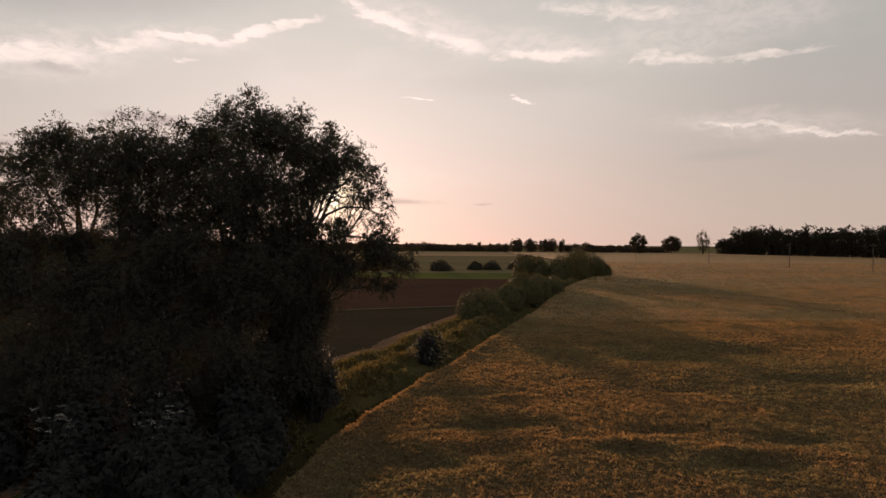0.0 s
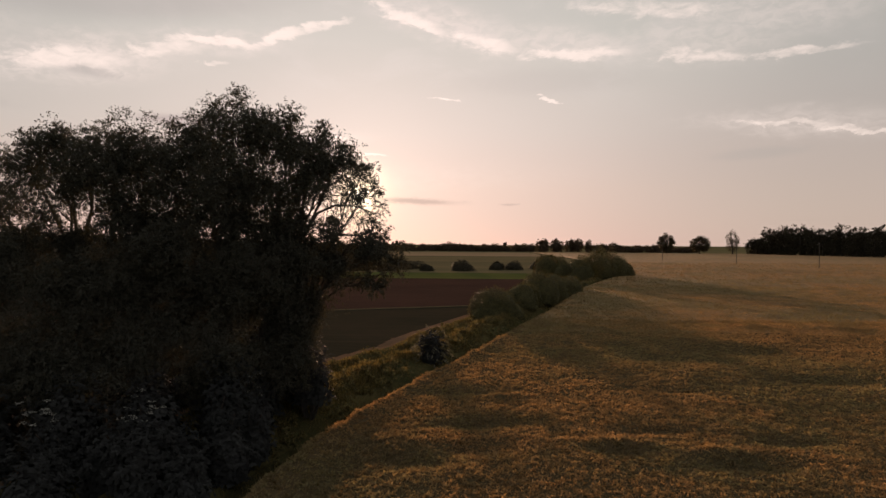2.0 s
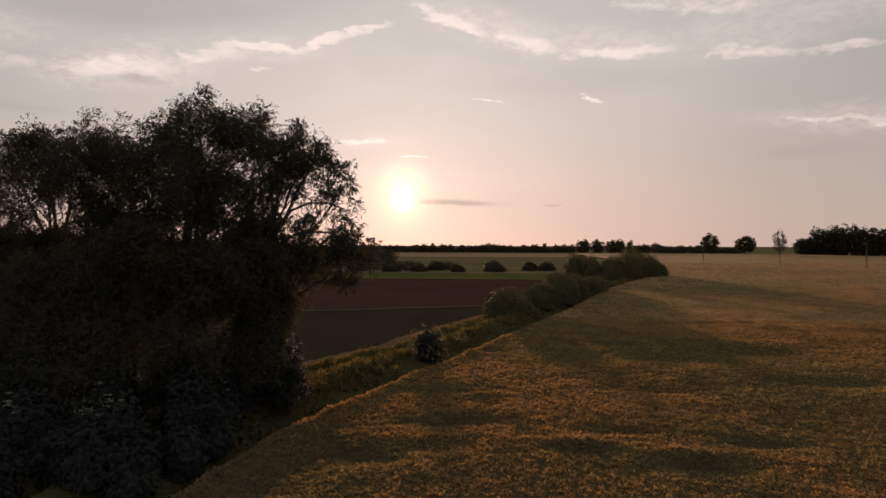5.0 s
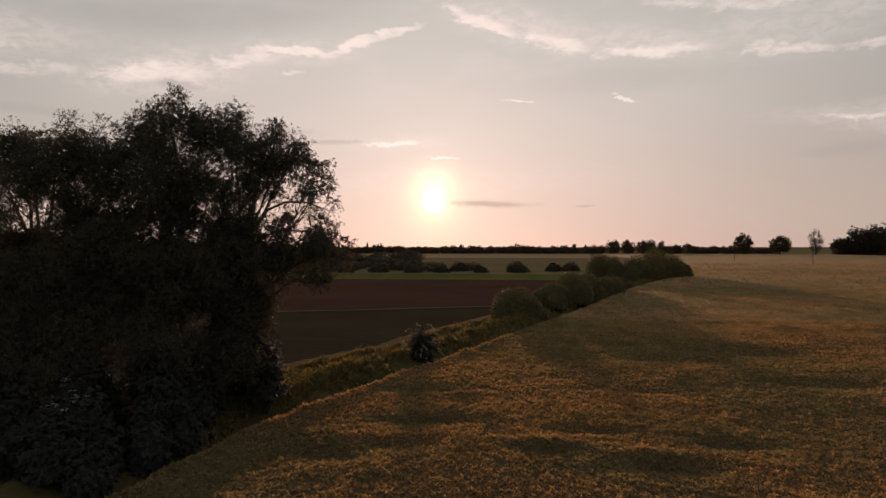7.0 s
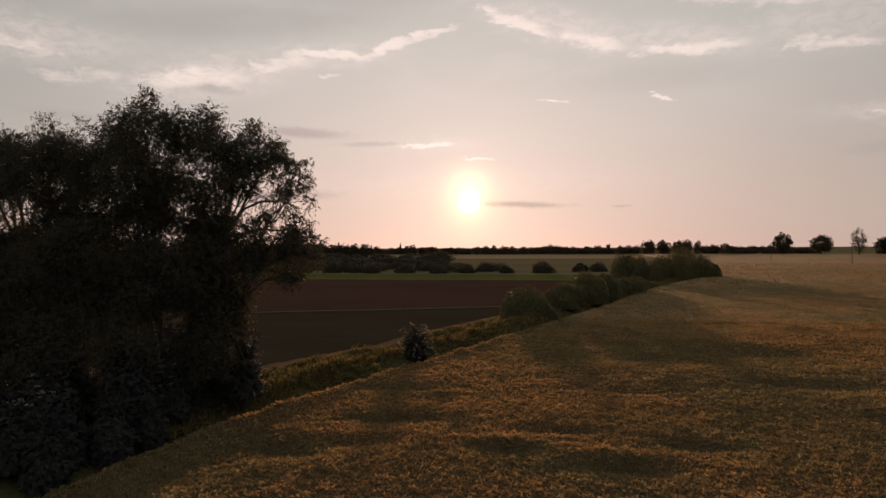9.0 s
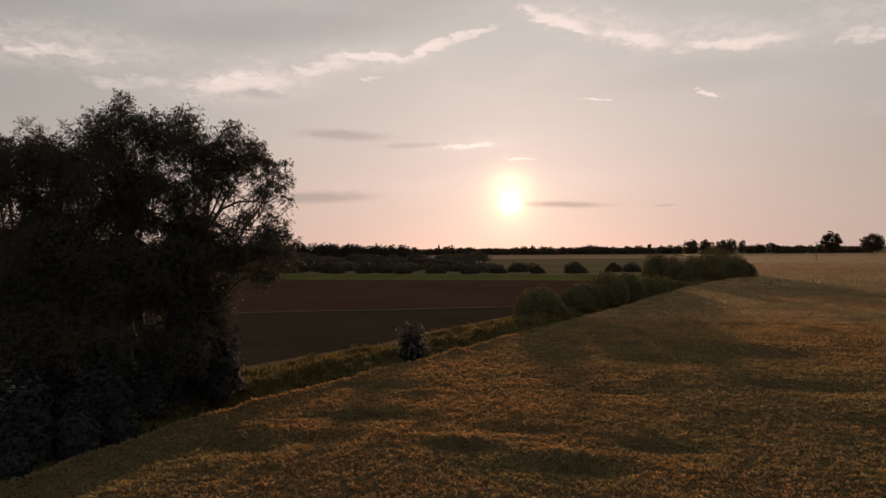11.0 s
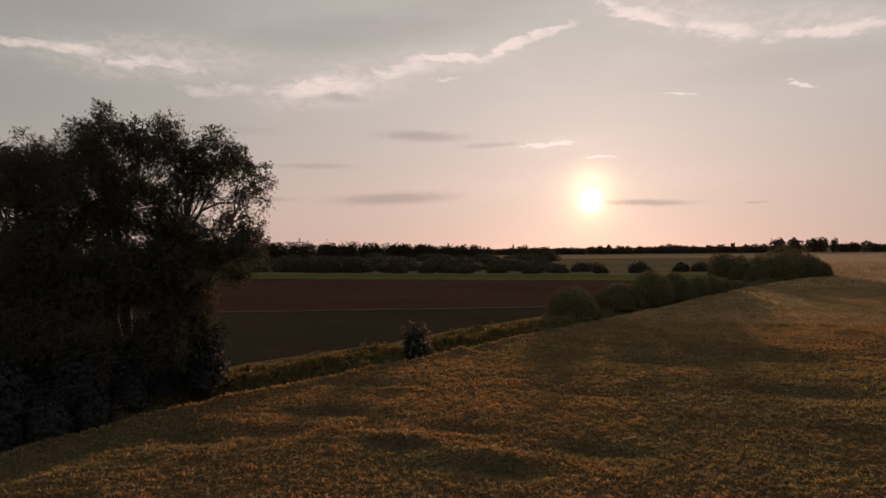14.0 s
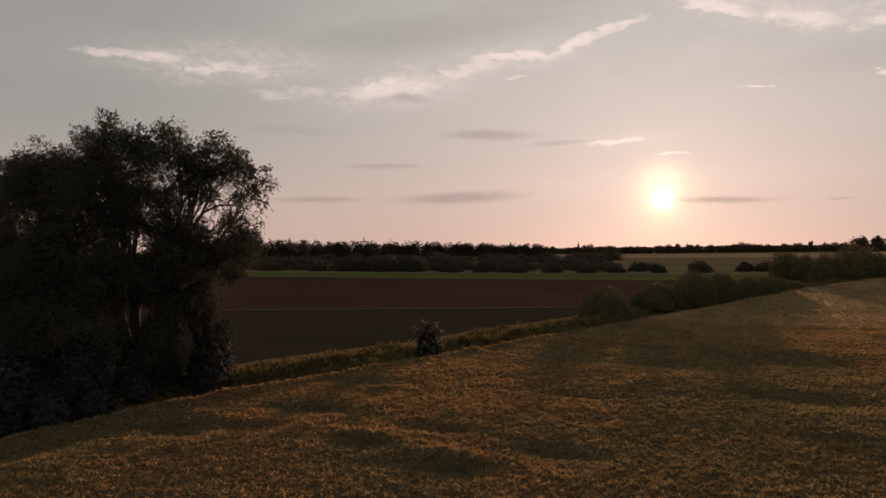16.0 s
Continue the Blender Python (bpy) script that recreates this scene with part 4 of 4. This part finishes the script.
GROVE = [(33.0, 162.0, 9.0, 7.4), (38.0, 168.0, 8.0, 6.2), (28.5, 160.0, 7.0, 5.6), (21.5, 166.0, 7.5, 6.6), (25.0, 172.0, 6.5, 5.2), (36.0, 175.0, 8.0, 7.0), (41.0, 172.0, 5.5, 4.4)]
for i, (x, y, w, h) in enumerate(GROVE):
    dome_bush(on_ground(x, y), w, h, "tall dark bush in the clump at the hedge end", 110 + i, M_BUSH, "clump at the hedge end", 0.24, 10000, 16, 0.24, 6, 0.1)

# bushes beyond the green strip: a few kinds, copied
KINDS = [dome_bush((-60.0 - 12 * i, 196.0 + 3 * (i % 2), CROP_BASE), w, h, "round dark bush beyond the green strip", 130 + i, M_SCRUB, "bushes beyond the green strip", 0.46, 1900, 9, 0.26, 3, 0.05)
         for i, (w, h) in enumerate([(7.0, 4.0), (10.0, 5.0), (5.0, 3.4), (12.0, 6.0)])]
rb = random.Random(5)


def copy_bush(k, x, y, s, tall=0.8):
    m = pose(x, y, CROP_BASE, 0, 0, rb.uniform(0, 360)) @ Matrix.Diagonal((s, s, s * tall, 1))
    return copy_thing(KINDS[k], m)


for x, y, k, s in [(1.3, 199, 0, 1.1), (11.4, 209, 2, 1.1), (16.7, 210, 0, 0.95), (-9.0, 197, 2, 0.9), (-20, 197, 0, 0.8), (25.0, 217, 0, 1.15),
                   (-28, 194, 1, 0.7), (-38, 196, 1, 0.8), (-47, 193, 0, 0.9), (-53, 197, 1, 0.8), (-68, 194, 0, 0.8)]:
    copy_bush(k, x, y, s)
for i in range(7):                                   # low dense copse
    copy_bush(3 if i % 2 else 1, -84 - 5.2 * i + rb.uniform(-1, 1), 201 + rb.uniform(-2, 2), 1.0, 1.1)
for i in range(10):
    copy_bush(rb.choice([0, 1, 3]), -122 - 10 * i + rb.uniform(-3, 3), 203 + rb.uniform(-4, 8), rb.uniform(0.6, 1.0))
for i in range(30):                                  # hedge behind the strip
    x = -12 - 7.5 * i + rb.uniform(-3, 3)
    copy_bush(rb.choice([0, 1, 3]), x, 207 + rb.uniform(-5, 12), rb.uniform(0.7, 1.15), rb.uniform(0.55, 0.8))
for i in range(150):                                 # scattered scrub behind
    y = rb.uniform(220, 430)
    copy_bush(rb.choice([0, 1, 3, 3]), rb.uniform(-0.88 * y, -0.14 * y - 5), y, rb.uniform(0.8, 1.5), rb.uniform(0.55, 0.85))


def broad_tree(name, place, tall, wide, label, seed, leaf=0.65, count=16000, clear=0.02, group="lone field trees"):
    """A far field tree: trunk, limbs, uneven crown with gaps."""
    rng = np.random.default_rng(seed)
    ob = new(name)
    ob.location = place
    v, f = tube(bend((0, 0, -0.3), (0, 0, tall * 0.6), rng, 0, 7, 0.05), np.linspace(0.035, 0.012, 7) * tall, 8)
    part("trunk", v, f, M_BARK, ob, "", True)
    cs, rs = dome_clumps(150, wide, tall, tall * clear, rng, 0.13, 9)
    limbs = [tube(bend((0, 0, tall * rng.uniform(0.15, 0.4)), c, rng, 0.05, 5, 0.1), np.linspace(0.012, 0.004, 5) * tall, 5) for c in cs[:16]]
    v, f = merged(limbs)
    part("limb_work", v, f, M_BARK, ob, "", True, "stuff")
    v, f = twig_leaves(cs, rs, max(3, count // len(cs) // 6), 6, leaf, leaf * 0.6, rng, 0.1, 0.2, 0.1)
    part("crown", v, f, M_FAR_TREE, ob, "", False, "stuff")
    return tagged(ob, label, "tree", group)


broad_tree("field_tree", (171.5, 600, CROP_BASE), 17.5, 15.0, "round dark oak standing alone at the far crop edge", 200)
broad_tree("field_tree", (199.5, 600, CROP_BASE), 15.5, 18.0, "broad low dark oak standing alone at the far crop edge", 201)
broad_tree("field_tree", (227.0, 600, CROP_BASE), 22.0, 13.0, "tall airy tree standing beside the wood", 202, 0.42, 9000)


def wood(name, places, label, seed, leaf, count, mat):
    """A far wood or tree line in one mesh: crowns, trunks, uneven top."""
    rng = np.random.default_rng(seed)
    pieces_l, pieces_t = [], []
    for x, y, tall, wide in places:
        pieces_t.append(tube(bend((x, y, CROP_BASE - 0.3), (x, y, tall * 0.6), rng, 0, 4, 0.05), np.linspace(0.03, 0.015, 4) * tall, 5))
        cs, rs = dome_clumps(90, wide, tall, -0.12 * tall, rng, 0.17, 6)
        cs = cs + np.array([x, y, CROP_BASE])
        pieces_l.append(twig_leaves(cs, rs, max(2, count // len(cs) // 5), 5, leaf, leaf * 0.65, rng, 0.1, 0.2, 0.1))
    ob = new(name)
    v, f = merged(pieces_t)
    part("trunks", v, f, M_BARK, ob, "", True, "stuff")
    v, f = merged(pieces_l)
    part("crowns", v, f, mat, ob, "", False, "stuff")
    return tagged(ob, label, "woodland", kind="stuff")


rw = random.Random(9)
row = []
for i in range(46):                                  # wood beyond the crop
    s = i / 45
    x, y = 250 + 75 * s, 615 - 260 * s
    tall = (15 if i < 3 else 24) * rw.uniform(0.85, 1.08) * (1 - 0.10 * s)
    row.append((x + rw.uniform(-3, 3), y + rw.uniform(-4, 4), tall, rw.uniform(10, 15)))
    row.append((x + 10 + rw.uniform(-3, 3), y + 8 + rw.uniform(-4, 4), tall * 0.95, rw.uniform(10, 15)))
wood("broadleaf_wood", row, "dark dense broadleaf wood beyond the crop field", 210, 1.05, 2500, M_SCRUB)
row = []
for i in range(160):                                 # forest on the far side of the scrub
    s = (i % 80) / 79
    x, y = -430 + 290 * s, 440 + 40 * s + 14 * (i // 80)
    row.append((x + rw.uniform(-3, 3), y + rw.uniform(-6, 6), (19 - 9.5 * s) * rw.uniform(0.82, 1.12), rw.uniform(8, 13)))
wood("mixed_forest", row, "long dark mixed forest edge beyond the scrub", 211, 0.95, 800, M_SCRUB)
row = []
for i in range(210):                                 # tree line on the horizon
    x = -330 + 560 * i / 209 + rw.uniform(-4, 4)
    tall = rw.choice([5.5, 6.5, 7.0, 8.5]) * rw.uniform(0.8, 1.2)
    if 66 < x < 124:
        tall = 13.5 * rw.uniform(0.85, 1.1)
    row.append((x, 705 + rw.uniform(-12, 12), tall, rw.uniform(5, 11)))
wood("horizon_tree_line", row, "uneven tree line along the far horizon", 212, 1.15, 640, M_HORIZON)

# ---- small things ----


def power_pole(x, y, tall):
    ob = new("power_pole")
    ob.location = (x, y, CROP_BASE)
    v, f = tube([(0, 0, -0.4), (0, 0, tall * 0.5), (0, 0, tall)], [0.13, 0.115, 0.10], 10)
    part("pole", v, f, M_POLE, ob, "", True)
    v, f = tube([(-0.9, 0, tall - 0.45), (0, 0, tall - 0.45), (0.9, 0, tall - 0.45)], [0.07, 0.08, 0.07], 6)
    arm = part("crossarm", v, f, M_POLE, ob)
    for dx in (-0.8, 0.0, 0.8):
        z = tall - 0.38 if dx else tall
        v, f = tube([(dx, 0, z), (dx, 0, z + 0.12), (dx, 0, z + 0.26)], [0.06, 0.08, 0.04], 8)
        part("insulator", v, f, M_STONE, arm if dx else ob)
    return tagged(ob, "grey wooden power pole standing in the crop", "power pole", "power poles in the crop")


for x, y in ((99.0, 349.0), (111.0, 285.0), (123.0, 243.0), (131.5, 209.5)):
    power_pole(x, y, 8.6)

tower = new("church_tower")
tower.location = (-186.0, 760.0, CROP_BASE)
v, f = tube([(0, 0, -0.5), (0, 0, 8.0), (0, 0, 8.05)], [1.4, 1.2, 1.4], 4)
part("walls", v, f, M_STONE, tower)
v, f = tube([(0, 0, 8.0), (0, 0, 10.0), (0, 0, 12.5)], [1.3, 0.7, 0.05], 4)
part("spire", v, f, M_BARK, tower)
tagged(tower, "slim far tower with a pointed spire behind the trees", "tower")
